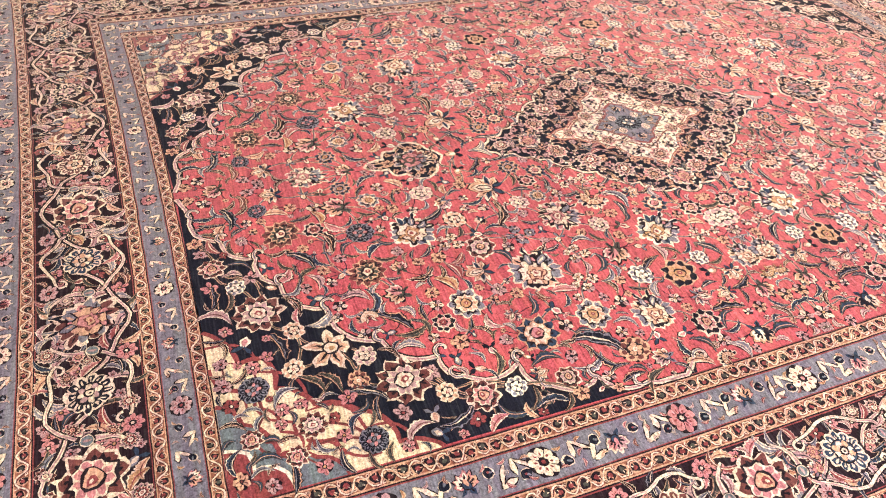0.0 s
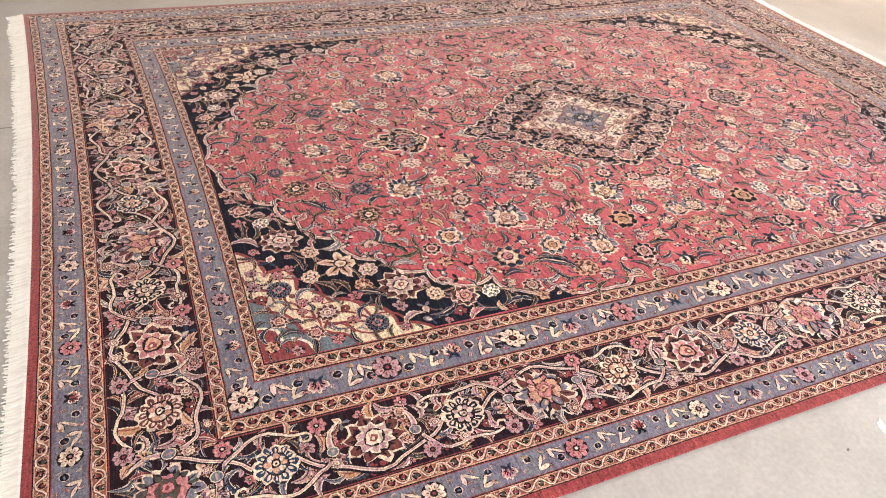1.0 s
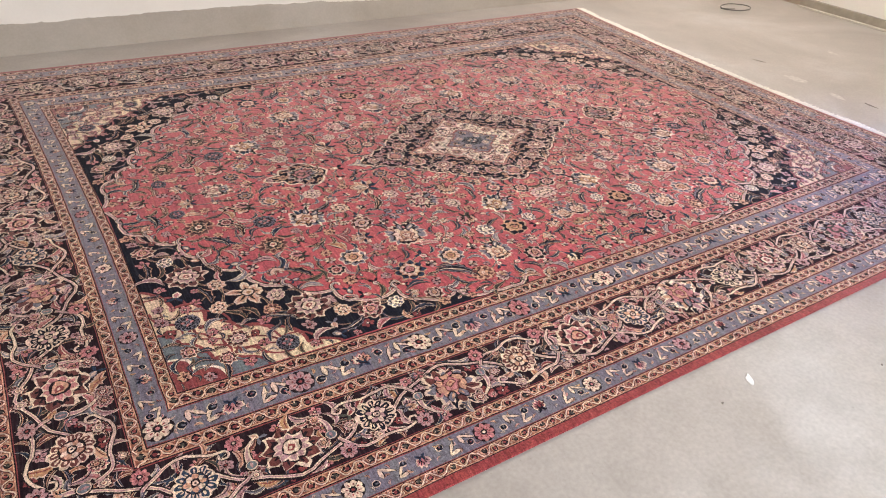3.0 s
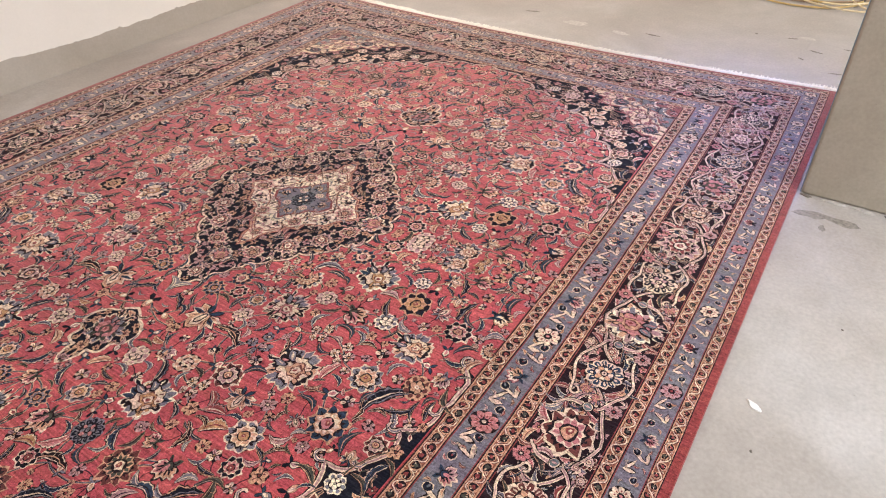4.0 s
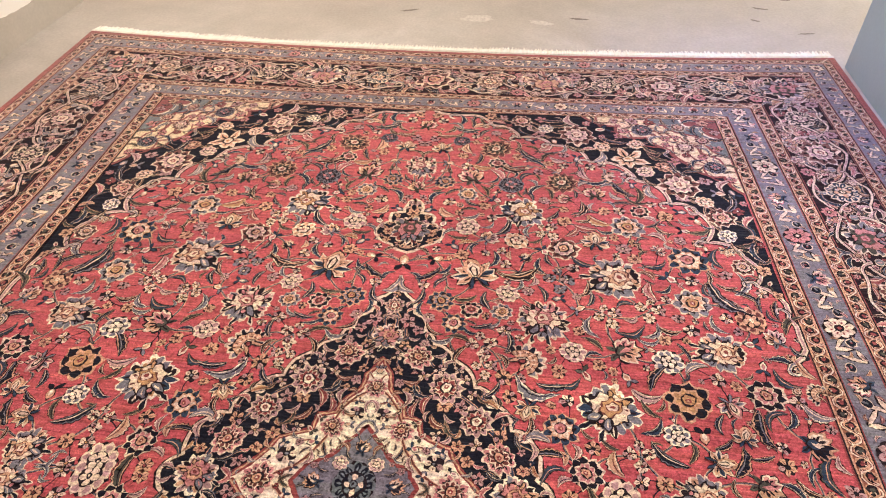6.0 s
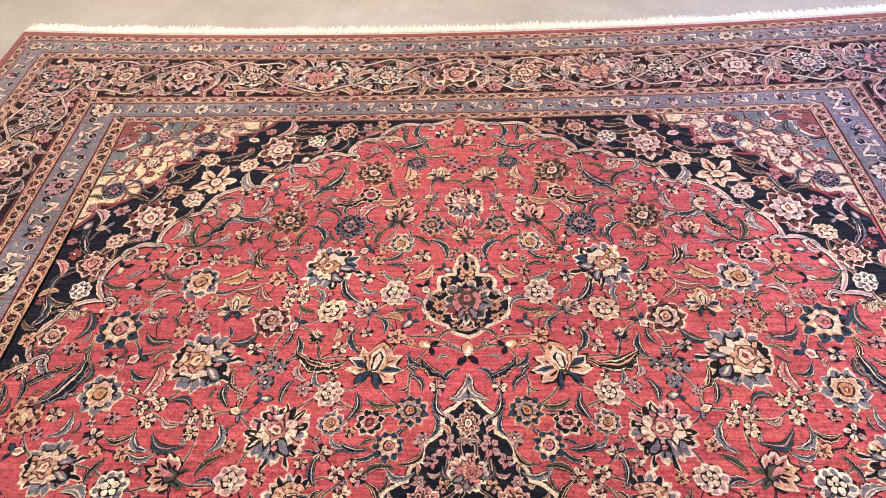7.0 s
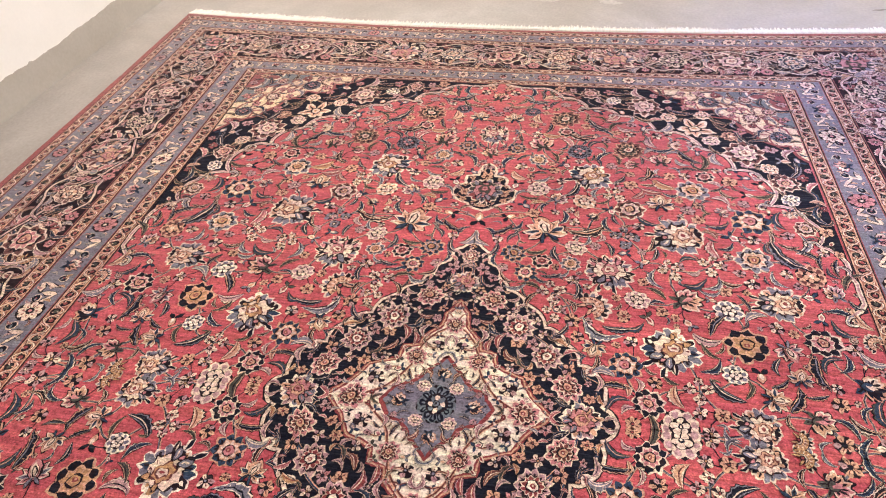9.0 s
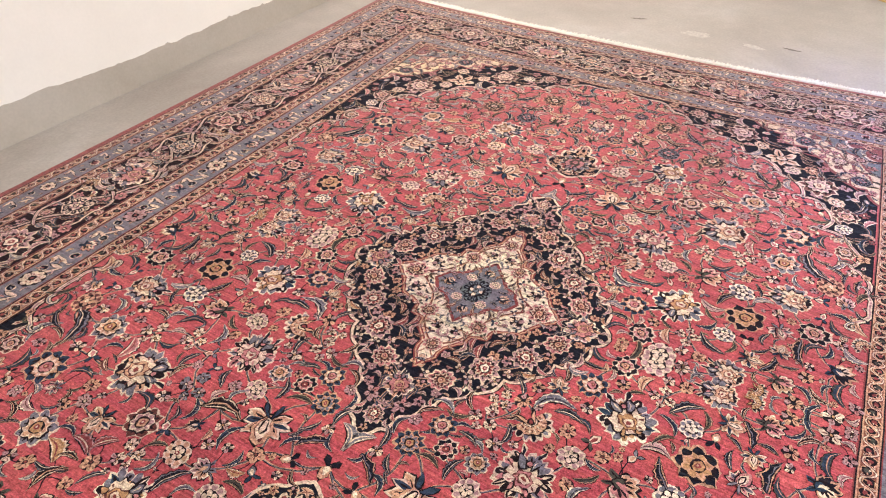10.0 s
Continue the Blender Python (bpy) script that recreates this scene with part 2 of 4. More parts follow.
class Sheet:
    """Flat pieces of coloured pile, gathered into one mesh."""

    def __init__(self):
        self.verts, self.faces, self.index = [], [], []

    def add(self, colour, level, points):
        k, n = len(self.verts), len(points)
        self.verts += [(x, y, level * STEP) for x, y in points]
        turn = lambda loop: sum(points[a][0] * points[b][1] - points[b][0] * points[a][1] for a, b in zip(loop, loop[1:] + loop[:1]))
        loops = [list(range(n))] if n < 20 else [list(t) for t in tessellate_polygon([[Vector((x, y, 0)) for x, y in points]])]
        for loop in loops:
            if turn(loop) < 0:
                loop.reverse()
            self.faces.append(tuple(k + i for i in loop))
            self.index.append(ORDER.index(colour))

    def ragged(self, points, size):
        """Knots break up an outline: short steps, a little out of line."""
        out = []
        for (x0, y0), (x1, y1) in zip(points, [*points[1:], points[0]]):
            n = max(1, min(6, int(math.hypot(x1 - x0, y1 - y0) * size / 0.006)))
            for i in range(n):
                k = 0.0013 / size if n > 1 else 0.0004 / size
                out.append((x0 + (x1 - x0) * i / n + jog.uniform(-k, k), y0 + (y1 - y0) * i / n + jog.uniform(-k, k)))
        return out

    def motif(self, pieces, x, y, size, angle=0.0, level=0, flip=1, mirror=(1, 1)):
        c, s = math.cos(angle) * size, math.sin(angle) * size
        for i, (colour, up, points) in enumerate(pieces):
            up += 0.035 * (i % 25)
            points = self.ragged(points, max(size, 0.02) if size < 0.9 else 0.06)
            self.add(colour, level + up, [(mirror[0] * (x + c * a - s * b * flip), mirror[1] * (y + s * a + c * b * flip)) for a, b in points])

    def ribbon(self, colour, level, path, width, taper=0.0, warble=True):
        if warble:
            path = [(x + jog.uniform(-0.0016, 0.0016), y + jog.uniform(-0.0016, 0.0016)) for x, y in path]
        n = len(path) - 1
        level += jog.uniform(0, 0.28)
        left, right = [], []
        for i, (x, y) in enumerate(path):
            x0, y0 = path[max(0, i - 1)]
            x1, y1 = path[min(n, i + 1)]
            d = math.hypot(x1 - x0, y1 - y0) or 1
            w = width / 2 * (1 - taper * i / n)
            left.append((x - (y1 - y0) / d * w, y + (x1 - x0) / d * w))
            right.append((x + (y1 - y0) / d * w, y - (x1 - x0) / d * w))
        for i in range(n):
            self.add(colour, level, (right[i], right[i + 1], left[i + 1], left[i]))

    def mesh(self, name, warped):
        if warped:
            verts = []
            for x, y, z in self.verts:
                k = 0.0045 if abs(x) < HL - ENDS[-1] and abs(y) < HW - SIDES[-1] else 0.0026
                d = noise.noise_vector((27 * x, 27 * y, 2.0))
                verts.append((*lay(x + k * d.x, y + k * d.y), PILE + z))
        else:
            verts = self.verts
        me = bpy.data.meshes.new(name)
        me.from_pydata(verts, [], self.faces)
        used = sorted(set(self.index))
        for i in used:
            me.materials.append(WOOL[i])
        me.polygons.foreach_set("material_index", [used.index(i) for i in self.index])
        me.update()
        return me

    def part(self, name, parent, label="", kind=""):
        ob = new(name, self.mesh(name, True))
        ob.parent = parent
        return tagged(ob, label, "", "", kind)


rug = tagged(new("rug"), "large red Persian rug with navy medallion and borders, lying on concrete", "rug")

ENDS = (0.0, 0.026, 0.072, 0.155, 0.203, 0.465, 0.512, 0.588, 0.632)
SIDES = (0.0, 0.026, 0.075, 0.158, 0.215, 0.455, 0.522, 0.632, 0.70)
RINGS = ("selvedge", "bronze", "slate", "bronze", "ground", "bronze", "slate", "bronze")


def dense(points, step=0.06):
    out = []
    for (x0, y0), (x1, y1) in zip(points, points[1:] + points[:1]):
        n = max(1, int(math.hypot(x1 - x0, y1 - y0) / step))
        out += [(x0 + (x1 - x0) * i / n, y0 + (y1 - y0) * i / n) for i in range(n)]
    return out


def ring(sheet, colour, level, a, b):
    """A frame between the border lines a and b, as (from the ends, from the sides)."""
    o = [(sx * (HL - a[0]), sy * (HW - a[1])) for sx, sy in ((-1, -1), (1, -1), (1, 1), (-1, 1))]
    i = [(sx * (HL - b[0]), sy * (HW - b[1])) for sx, sy in ((-1, -1), (1, -1), (1, 1), (-1, 1))]
    for k in range(4):
        j, n = (k + 1) % 4, 60
        for s in range(n):
            f, g = s / n, (s + 1) / n
            mix = lambda A, B, w: (A[0] + (B[0] - A[0]) * w, A[1] + (B[1] - A[1]) * w)
            sheet.add(colour, level, (mix(o[k], o[j], f), mix(o[k], o[j], g), mix(i[k], i[j], g), mix(i[k], i[j], f)))


# the body: a slab with a rounded, corded edge
bm = bmesh.new()
loop = dense([(-HL, -HW), (HL, -HW), (HL, HW), (-HL, HW)])
rows = []
for inset, z in ((0.0, 0.001), (-0.003, 0.006), (0.0, 0.0105), (0.01, PILE - 0.0006)):
    rows.append([bm.verts.new((*lay(x * (1 - inset / HL), y * (1 - inset / HW)), z)) for x, y in loop])
for lo, hi in zip(rows, rows[1:]):
    for i in range(len(loop)):
        j = (i + 1) % len(loop)
        bm.faces.new((lo[i], lo[j], hi[j], hi[i]))
bm.faces.new(rows[-1])
part("backing", bm, WOOL[ORDER.index("selvedge")], rug, "dark red overcast edge")

borders = Sheet()
for k, colour in enumerate(RINGS):
    ring(borders, colour, 0, (ENDS[k], SIDES[k]), (ENDS[k + 1], SIDES[k + 1]))
borders.part("border", rug, "navy, slate and gold floral border stripes")

FX, FY = HL - ENDS[-1], HW - SIDES[-1]
field = Sheet()
n = 40
for i in range(n):
    for j in range(n):
        x0, x1, y0, y1 = (-FX + 2 * FX * i / n, -FX + 2 * FX * (i + 1) / n, -FY + 2 * FY * j / n, -FY + 2 * FY * (j + 1) / n)
        field.add("red", 0, ((x0, y0), (x1, y0), (x1, y1), (x0, y1)))
field.part("field", rug, "rose-red field with weft streaks")


def scalloped(cusps, bulge, n=6, straight=0):
    """Arcs from cusp to cusp; bulge as a share of each chord, to the left of the way."""
    out = []
    for k, ((x0, y0), (x1, y1)) in enumerate(zip(cusps, cusps[1:])):
        for i in range(n):
            t = i / n
            h = 4 * t * (1 - t) * (bulge if k >= straight else 0.05)
            out.append((x0 + (x1 - x0) * t - (y1 - y0) * h, y0 + (y1 - y0) * t + (x1 - x0) * h))
    return out + [cusps[-1]]


MIRRORS = ((1, 1), (-1, 1), (-1, -1), (1, -1))


def whole(quarter):
    """A closed outline from its quarter, which runs from the long axis to the short one."""
    top = quarter + [(-x, y) for x, y in reversed(quarter[:-1])]
    return top + [(x, -y) for x, y in reversed(top[1:-1])]


EDGE = [(1.815, 0.02), (1.785, 0.13), (1.71, 0.28), (1.62, 0.385), (1.57, 0.52), (1.46, 0.66), (1.34, 0.83), (1.20, 0.93), (1.16, 1.02), (0.99, 1.02),
        (0.93, 1.13), (0.79, 1.14), (0.66, 1.205), (0.48, 1.17), (0.50, FY)]
CREAM_EDGE = [(FX, 0.66), (1.74, 0.80), (1.67, 0.80), (1.66, 0.91), (1.57, 0.99), (1.46, 1.05), (1.40, 1.10), (1.39, 1.17), (1.28, FY)]
BLUE_EDGE = [(FX, 0.93), (1.76, 1.00), (1.70, 1.07), (1.69, 1.12), (1.60, 1.15), (1.53, FY)]
TIP_EDGE = [(FX, 1.07), (1.76, 1.09), (1.755, 1.14), (1.70, 1.15), (1.66, FY)]
for sx, sy in MIRRORS:
    corner = Sheet()
    edge = [(min(x, FX - 0.004), min(y, FY - 0.004)) for x, y in scalloped(EDGE[:-1], -0.22, 6, 1)] + [EDGE[-1]]
    shape = lambda line: [(sx * x, sy * y) for x, y in line + [(FX, FY)]]
    corner.add("navy", 2, shape(edge))
    mirrored = [(sx * x, sy * y) for x, y in edge[:-1]]
    corner.ribbon("brown", 3.5, mirrored, 0.024)
    corner.ribbon("cream", 4, mirrored, 0.0145)
    corner.ribbon("mauve", 5, mirrored, 0.0065)
    cream = scalloped(CREAM_EDGE, 0.12)
    corner.part("spandrel", rug, "navy corner piece with scrolled cream edge")
    corner = Sheet()
    corner.add("ivory", 4, shape(cream))
    corner.ribbon("rust", 6, [(sx * x, sy * y) for x, y in cream], 0.014)
    corner.part("spandrel_step", rug, "ivory stepped corner panel edged in rust")
    corner = Sheet()
    blue = scalloped(BLUE_EDGE, 0.15)
    corner.add("azure", 6, shape(blue))
    for share, bow in ((0.22, 0.3), (0.5, -0.25), (0.78, 0.3)):
        between_steps = [(x0 + (x1 - x0) * share, y0 + (y1 - y0) * share) for (x0, y0), (x1, y1) in zip(CREAM_EDGE[::2], BLUE_EDGE)]
        corner.ribbon("rust", 6.4, [(sx * x, sy * y) for x, y in scalloped(between_steps, bow)], 0.009)
    corner.ribbon("rust", 7, [(sx * x, sy * y) for x, y in blue], 0.012)
    corner.part("spandrel_step", rug, "blue stepped corner panel edged in rust")
    corner = Sheet()
    red = scalloped(TIP_EDGE, 0.1, 3)
    corner.add("rust", 8, shape(red))
    corner.ribbon("white", 9, [(sx * x, sy * y) for x, y in red], 0.01)
    corner.part("spandrel_tip", rug, "rust corner tip outlined in white")

MEDALLION = [(0.695, 0), (0.635, 0.04), (0.622, 0.064), (0.57, 0.066), (0.553, 0.092), (0.505, 0.105), (0.455, 0.138), (0.40, 0.20), (0.31, 0.265), (0.26, 0.33), (0.18, 0.37), (0.16, 0.42), (0.05, 0.44), (0, 0.48)]
STAR = [(0.39, 0), (0.33, 0.034), (0.285, 0.038), (0.235, 0.085), (0.2, 0.09), (0.19, 0.135), (0.15, 0.14), (0.115, 0.22), (0.06, 0.25), (0, 0.31)]
HEART = [(0.165, 0), (0.10, 0.058), (0.075, 0.07), (0.05, 0.125), (0, 0.155)]
med = Sheet()
line = whole(scalloped(MEDALLION, -0.16, 6, 4))
med.add("navy", 3, line)
med.ribbon("brown", 3.3, line + line[:2], 0.017)
med.ribbon("cream", 3.6, line + line[:2], 0.0095)
line = whole(scalloped(STAR, 0.02))
med.add("white", 5, line)
med.ribbon("rust", 5.5, line + line[:2], 0.015)
med.ribbon("tan", 5.8, line + line[:2], 0.005)
line = whole(scalloped(HEART, 0.04))
med.add("slate", 7, line)
med.ribbon("rust", 7.5, line + line[:2], 0.011)
med.part("medallion", rug, "navy lozenge medallion with cream star centre")

PENDANT = [(1.15, 0), (1.10, 0.032), (1.065, 0.03), (1.055, 0.075), (1.01, 0.075), (1.0, 0.09), (0.965, 0.118), (0.92, 0.108), (0.885, 0.055), (0.845, 0)]
for s in (1, -1):
    pen = Sheet()
    half = scalloped(PENDANT, -0.1)
    line = [(s * x, y) for x, y in half] + [(s * x, -y) for x, y in reversed(half[1:-1])]
    if s < 0:
        line.reverse()
    pen.add("navy", 3, line)
    pen.ribbon("cream", 3.5, line + line[:2], 0.011)
    pen.part("pendant", rug, "navy pendant outlined in cream")

# ---- the motifs of the rug, each drawn once in a circle of radius 1 ----
dice = random.Random(11)


def wobble(points, by=0.05):
    return [(x + dice.uniform(-by, by), y + dice.uniform(-by, by)) for x, y in points]


def disc(r, n=12, ruffle=0.0, lobes=0, cx=0.0, cy=0.0, squash=1.0):
    m = max(n, lobes * 4)
    out = []
    for i in range(m):
        a = 2 * math.pi * i / m
        k = r * (1 - ruffle * (0.5 + 0.5 * math.cos(lobes * a))) if lobes else r
        out.append((cx + k * math.cos(a), cy + squash * k * math.sin(a)))
    return out


def petal(a, r0, r1, w, pointed=True):
    r1 *= dice.uniform(0.93, 1.05)
    d = r1 - r0
    half = [(r0, w * 0.35), (r0 + 0.35 * d, w * 0.85), (r0 + 0.6 * d, w), (r0 + 0.82 * d, w * (0.55 if pointed else 0.85))]
    line = [(x, -y) for x, y in half] + ([(r1, 0)] if pointed else [(r1, -0.35 * w), (r1, 0.35 * w)]) + list(reversed(half))
    c, s = math.cos(a), math.sin(a)
    return wobble([(c * x - s * y, s * x + c * y) for x, y in line], min(0.045, 0.15 * w))


def star_flower(n, edge, fill, inner, core, pointed=True):
    out = [("brown", 0, wobble(disc(0.82, 12)))]
    w = math.pi / n * 0.82
    for i in range(n):
        a = 2 * math.pi * i / n + 0.2
        b = a + math.pi / n
        out += [(edge, 1 + i % 2, petal(a, 0.3, 1.0, w, pointed)), (fill, 3, petal(a, 0.35, 0.915, w * 0.74, pointed)), ("brown", 4, petal(a, 0.5, 0.74, w * 0.2)),
                ("brown", 5, petal(b, 0.15, 0.69, w * 0.8, pointed)), (edge, 6, petal(b, 0.15, 0.63, w * 0.66, pointed)), (inner, 7, petal(b, 0.2, 0.56, w * 0.4, pointed))]
    return out + [("brown", 8, disc(0.33)), (core, 9, wobble(disc(0.25))), ("rust", 10, disc(0.14, 6)), (edge, 11, disc(0.06, 5))]


def palmette(teeth, edge, dark, pale, heart):
    """A full palmette: a ring of uneven toothed lobes round a pale body whose heart sits off centre."""
    out = []
    cycle = (dark, "slate", dark, "brown", heart, "slate")
    for i in range(teeth):
        a = 2 * math.pi * (i + dice.uniform(-0.2, 0.2)) / teeth
        long = dice.uniform(0.84, 1.04)
        w = math.pi / teeth * dice.uniform(0.85, 1.1)
        fill = cycle[dice.randrange(6)]
        out += [(edge, i % 2, petal(a, 0.4, long, w, i % 3 == 0)), (fill, 2, petal(a, 0.4, long - 0.065, w * 0.74, i % 3 == 0))]
        if i % 2:
            out.append(("brown" if fill != "brown" else edge, 2.6, petal(a, 0.55, long - 0.16, w * 0.22)))
    out += [("brown", 3, wobble(disc(0.63, 28, 0.14, 9, 0.05), 0.04)), (pale, 4, wobble(disc(0.58, 28, 0.15, 9, 0.05), 0.04))]
    for i in range(11):
        out.append(("umber" if i % 3 else heart, 4.4, petal(2 * math.pi * (i + 0.5) / 11, 0.4, 0.58, 0.03)))
    out += [("umber", 5, wobble(disc(0.40, 24, 0.24, 6, 0.1, squash=0.9), 0.03)), (heart, 6, wobble(disc(0.35, 24, 0.24, 6, 0.1, squash=0.9), 0.03)),
            ("umber", 7, wobble(disc(0.22, 15, 0.2, 5, 0.13), 0.03)), (pale, 8, wobble(disc(0.175, 15, 0.2, 5, 0.13), 0.02)), ("rust", 9, disc(0.08, 6, cx=0.13))]
    for s in (1, -1):
        out += [("brown", 10, petal(math.pi + 0.42 * s, 0.28, 0.86, 0.17)), ("slate", 11, petal(math.pi + 0.42 * s, 0.34, 0.8, 0.115)), (pale, 11.5, petal(math.pi + 0.42 * s, 0.42, 0.68, 0.03)),
                ("brown", 10, petal(0.45 * s, 0.42, 0.78, 0.11)), (heart, 11, petal(0.45 * s, 0.46, 0.72, 0.07)),
                (edge, 1, petal(math.pi + 0.3 * s, 0.7, 1.26, 0.1)), ("navy", 2, petal(math.pi + 0.3 * s, 0.75, 1.2, 0.065))]
    return out + [("brown", 11.8, disc(0.13, 7, cx=-0.5)), ("pink", 12.2, disc(0.08, 6, cx=-0.5))]


def fan(edge, dark, body, line):
    """A half palmette seen from the side: a curved body with a comb of dark teeth."""
    out = []
    for i in range(9):
        a = -1.5 + 3.0 * i / 8
        out += [(edge, i % 2, [(x - 0.35, y) for x, y in petal(a, 0.5, 1.22, 0.2, False)]), ((dark, "brown", "slate")[i % 3], 2, [(x - 0.35, y) for x, y in petal(a, 0.5, 1.13, 0.135, i % 2 == 0)])]
    for r, colour in ((0.86, "brown"), (0.8, body), (0.6, line), (0.55, body), (0.4, "brown"), (0.34, edge)):
        arc = [(-0.35 + r * math.cos(-1.75 + 3.5 * i / 12), r * math.sin(-1.75 + 3.5 * i / 12)) for i in range(13)]
        out.append((colour, 3 + len(out) * 0.06, wobble(arc + [(-0.3, 0.0)], 0.02)))
    for i in range(14):
        a = -1.55 + 3.1 * i / 13
        out.append((line if i % 2 else edge, 6.2, [(x - 0.35, y) for x, y in petal(a, 0.6 if i % 2 else 0.42, 0.78, 0.032)]))
    for s in (1, -1):
        out += [("brown", 6.5, petal(math.pi + 0.5 * s, 0.1, 1.1, 0.14)), (body, 7, petal(math.pi + 0.5 * s, 0.15, 1.0, 0.085))]
    return out + [("brown", 8, disc(0.2, 8, cx=-0.3)), ("rust", 9, disc(0.12, 6, cx=-0.3))]


def tulip(edge, body, line, side):
    """A drop-shaped flower, its outlines nested, between curled side petals."""
    out = []
    for s in (1, -1):
        for a, r, colour in ((1.9, 0.85, body), (1.35, 0.92, side), (0.8, 0.95, body)):
            out += [("brown", 0, petal(a * s, 0.0, r + 0.05, 0.23)), (edge, 1, petal(a * s, 0.05, r, 0.18)), (colour, 2, petal(a * s, 0.1, r - 0.1, 0.12)), ("brown", 3, petal(a * s, 0.2, r - 0.3, 0.035))]
    for k, (r1, w, colour) in enumerate(((1.08, 0.43, "brown"), (1.02, 0.37, body), (0.85, 0.28, line), (0.8, 0.24, edge), (0.66, 0.16, "brown"), (0.56, 0.09, edge))):
        out.append((colour, 4 + k, petal(0, -0.3 + 0.06 * k, r1, w)))
    for s in (1, -1):
        out += [("brown", 11, petal(math.pi + 0.5 * s, 0.1, 0.85, 0.13)), (side, 12, petal(math.pi + 0.5 * s, 0.14, 0.78, 0.08))]
    return out


def rosette(fill, core):
    """Eight rounded petals of one colour, parted by thin dark lines, round a dark eye."""
    out = [("brown", 0, disc(1.06, 24, 0.06, 8))]
    for i in range(8):
        a = 2 * math.pi * i / 8
        out += [(fill, 1, petal(a, 0.3, 0.98, 0.262, False)), ("rust", 1.5, petal(a, 0.4, 0.66, 0.07))]
    return out + [("brown", 2, disc(0.33, 9)), (core, 3, disc(0.15, 6))]


def lotus(edge, fill, tip, base):
    out = []
    for k, (a, r) in enumerate(((1.45, 0.75), (-1.45, 0.75), (0.98, 0.92), (-0.98, 0.92), (0.5, 0.98), (-0.5, 0.98), (0, 1.05))):
        out += [("brown", k % 2, petal(a, 0.0, r, 0.27)), (edge, 2 + k % 2, petal(a, 0.04, r - 0.05, 0.22)),
                (fill if k % 2 == 0 else tip, 4, petal(a, 0.1, r - 0.15, 0.15)), ("brown", 5, petal(a, 0.2, r - 0.34, 0.06))]
    out += [("brown", 6, disc(0.3, 10)), (base, 7, disc(0.24, 10)), (tip, 8, petal(0, -0.1, 0.42, 0.13))]
    for s in (1, -1):
        out += [(base, 1, petal(math.pi + 0.6 * s, 0.1, 0.75, 0.14)), ("brown", 2, petal(math.pi + 0.6 * s, 0.2, 0.6, 0.04))]
    return out


def blossom(fill, core, n=5):
    """A small flower of uneven petals, each with a dark slit."""
    out = [("brown", 0, wobble(disc(0.88, 10, 0.15, n), 0.09))]
    for i in range(n):
        a = 2 * math.pi * (i + dice.uniform(-0.16, 0.16)) / n
        long, wide = dice.uniform(0.74, 1.02), dice.uniform(0.22, 0.34)
        out += [(fill if dice.random() < 0.75 else "mauve", 1, petal(a, 0.14, long, wide, dice.random() < 0.6)), ("umber", 1.6, petal(a, 0.25, long * 0.72, wide * 0.2))]
    return out + [("brown", 2, wobble(disc(0.27, 7), 0.05)), (core, 3, disc(0.15, 6))]


def rose(fill, mid, core):
    out = [("brown", 0, disc(1.0, 18, 0.12, 8))]
    for i in range(8):
        a = 2 * math.pi * i / 8
        out += [(fill, 1, petal(a, 0.3, 0.95, 0.32, False)), (mid, 2, petal(a, 0.5, 0.84, 0.18, False))]
    for i in range(5):
        out.append((fill, 4, petal(2 * math.pi * i / 5 + 0.4, 0.1, 0.48, 0.17, False)))
    return out + [("brown", 3, disc(0.54, 12)), (core, 5, disc(0.16, 6)), (fill, 6, disc(0.07, 5))]


def leaf(edge, fill, rib, bend=0.5, fat=1.0):
    """A long curved leaf, serrated on its outer side, from (-1, 0) to (1, 0)."""
    n = 12
    spine = [(-1 + 2 * i / n, bend * (1 - (-1 + 2 * i / n) ** 2) - bend * 0.5) for i in range(n + 1)]
    out = []

    def strip(colour, up, lo, hi, jag):
        low, high = [], []
        for i, (x, y) in enumerate(spine):
            w = fat * math.sin(math.pi * min(1, 0.06 + 0.94 * i / n)) ** 0.7
            j = jag if i % 2 else 0
            high.append((x, y + (hi + j) * w))
            low.append((x, y - lo * w))
        for i in range(n):
            out.append((colour, up, (low[i], low[i + 1], high[i + 1], high[i])))
    strip("brown", 0, 0.22, 0.3, 0.1)
    strip(edge, 1, 0.16, 0.24, 0.09)
    strip(fill, 2, 0.11, 0.19, 0.06)
    strip(rib, 3, 0.03, 0.03, 0.0)
    return out


def bud(edge, fill, green):
    out = [("brown", 0, petal(0, -0.2, 1.05, 0.42)), (edge, 1, petal(0, -0.12, 0.95, 0.33)), (fill, 2, petal(0, 0.0, 0.7, 0.18))]
    for s in (1, -1):
        out += [("brown", 0, petal(2.3 * s, 0.0, 0.95, 0.24)), (green, 1, petal(2.3 * s, 0.05, 0.85, 0.16))]
    return out


def cluster(fill, core):
    out = []
    for cx, cy, r in ((0.5, 0.1, 0.48), (-0.35, 0.5, 0.46), (-0.4, -0.45, 0.46), (0.35, -0.65, 0.34)):
        out += [(c, up, [(cx + r * x, cy + r * y) for x, y in pts]) for c, up, pts in blossom(fill, core)]
    return out


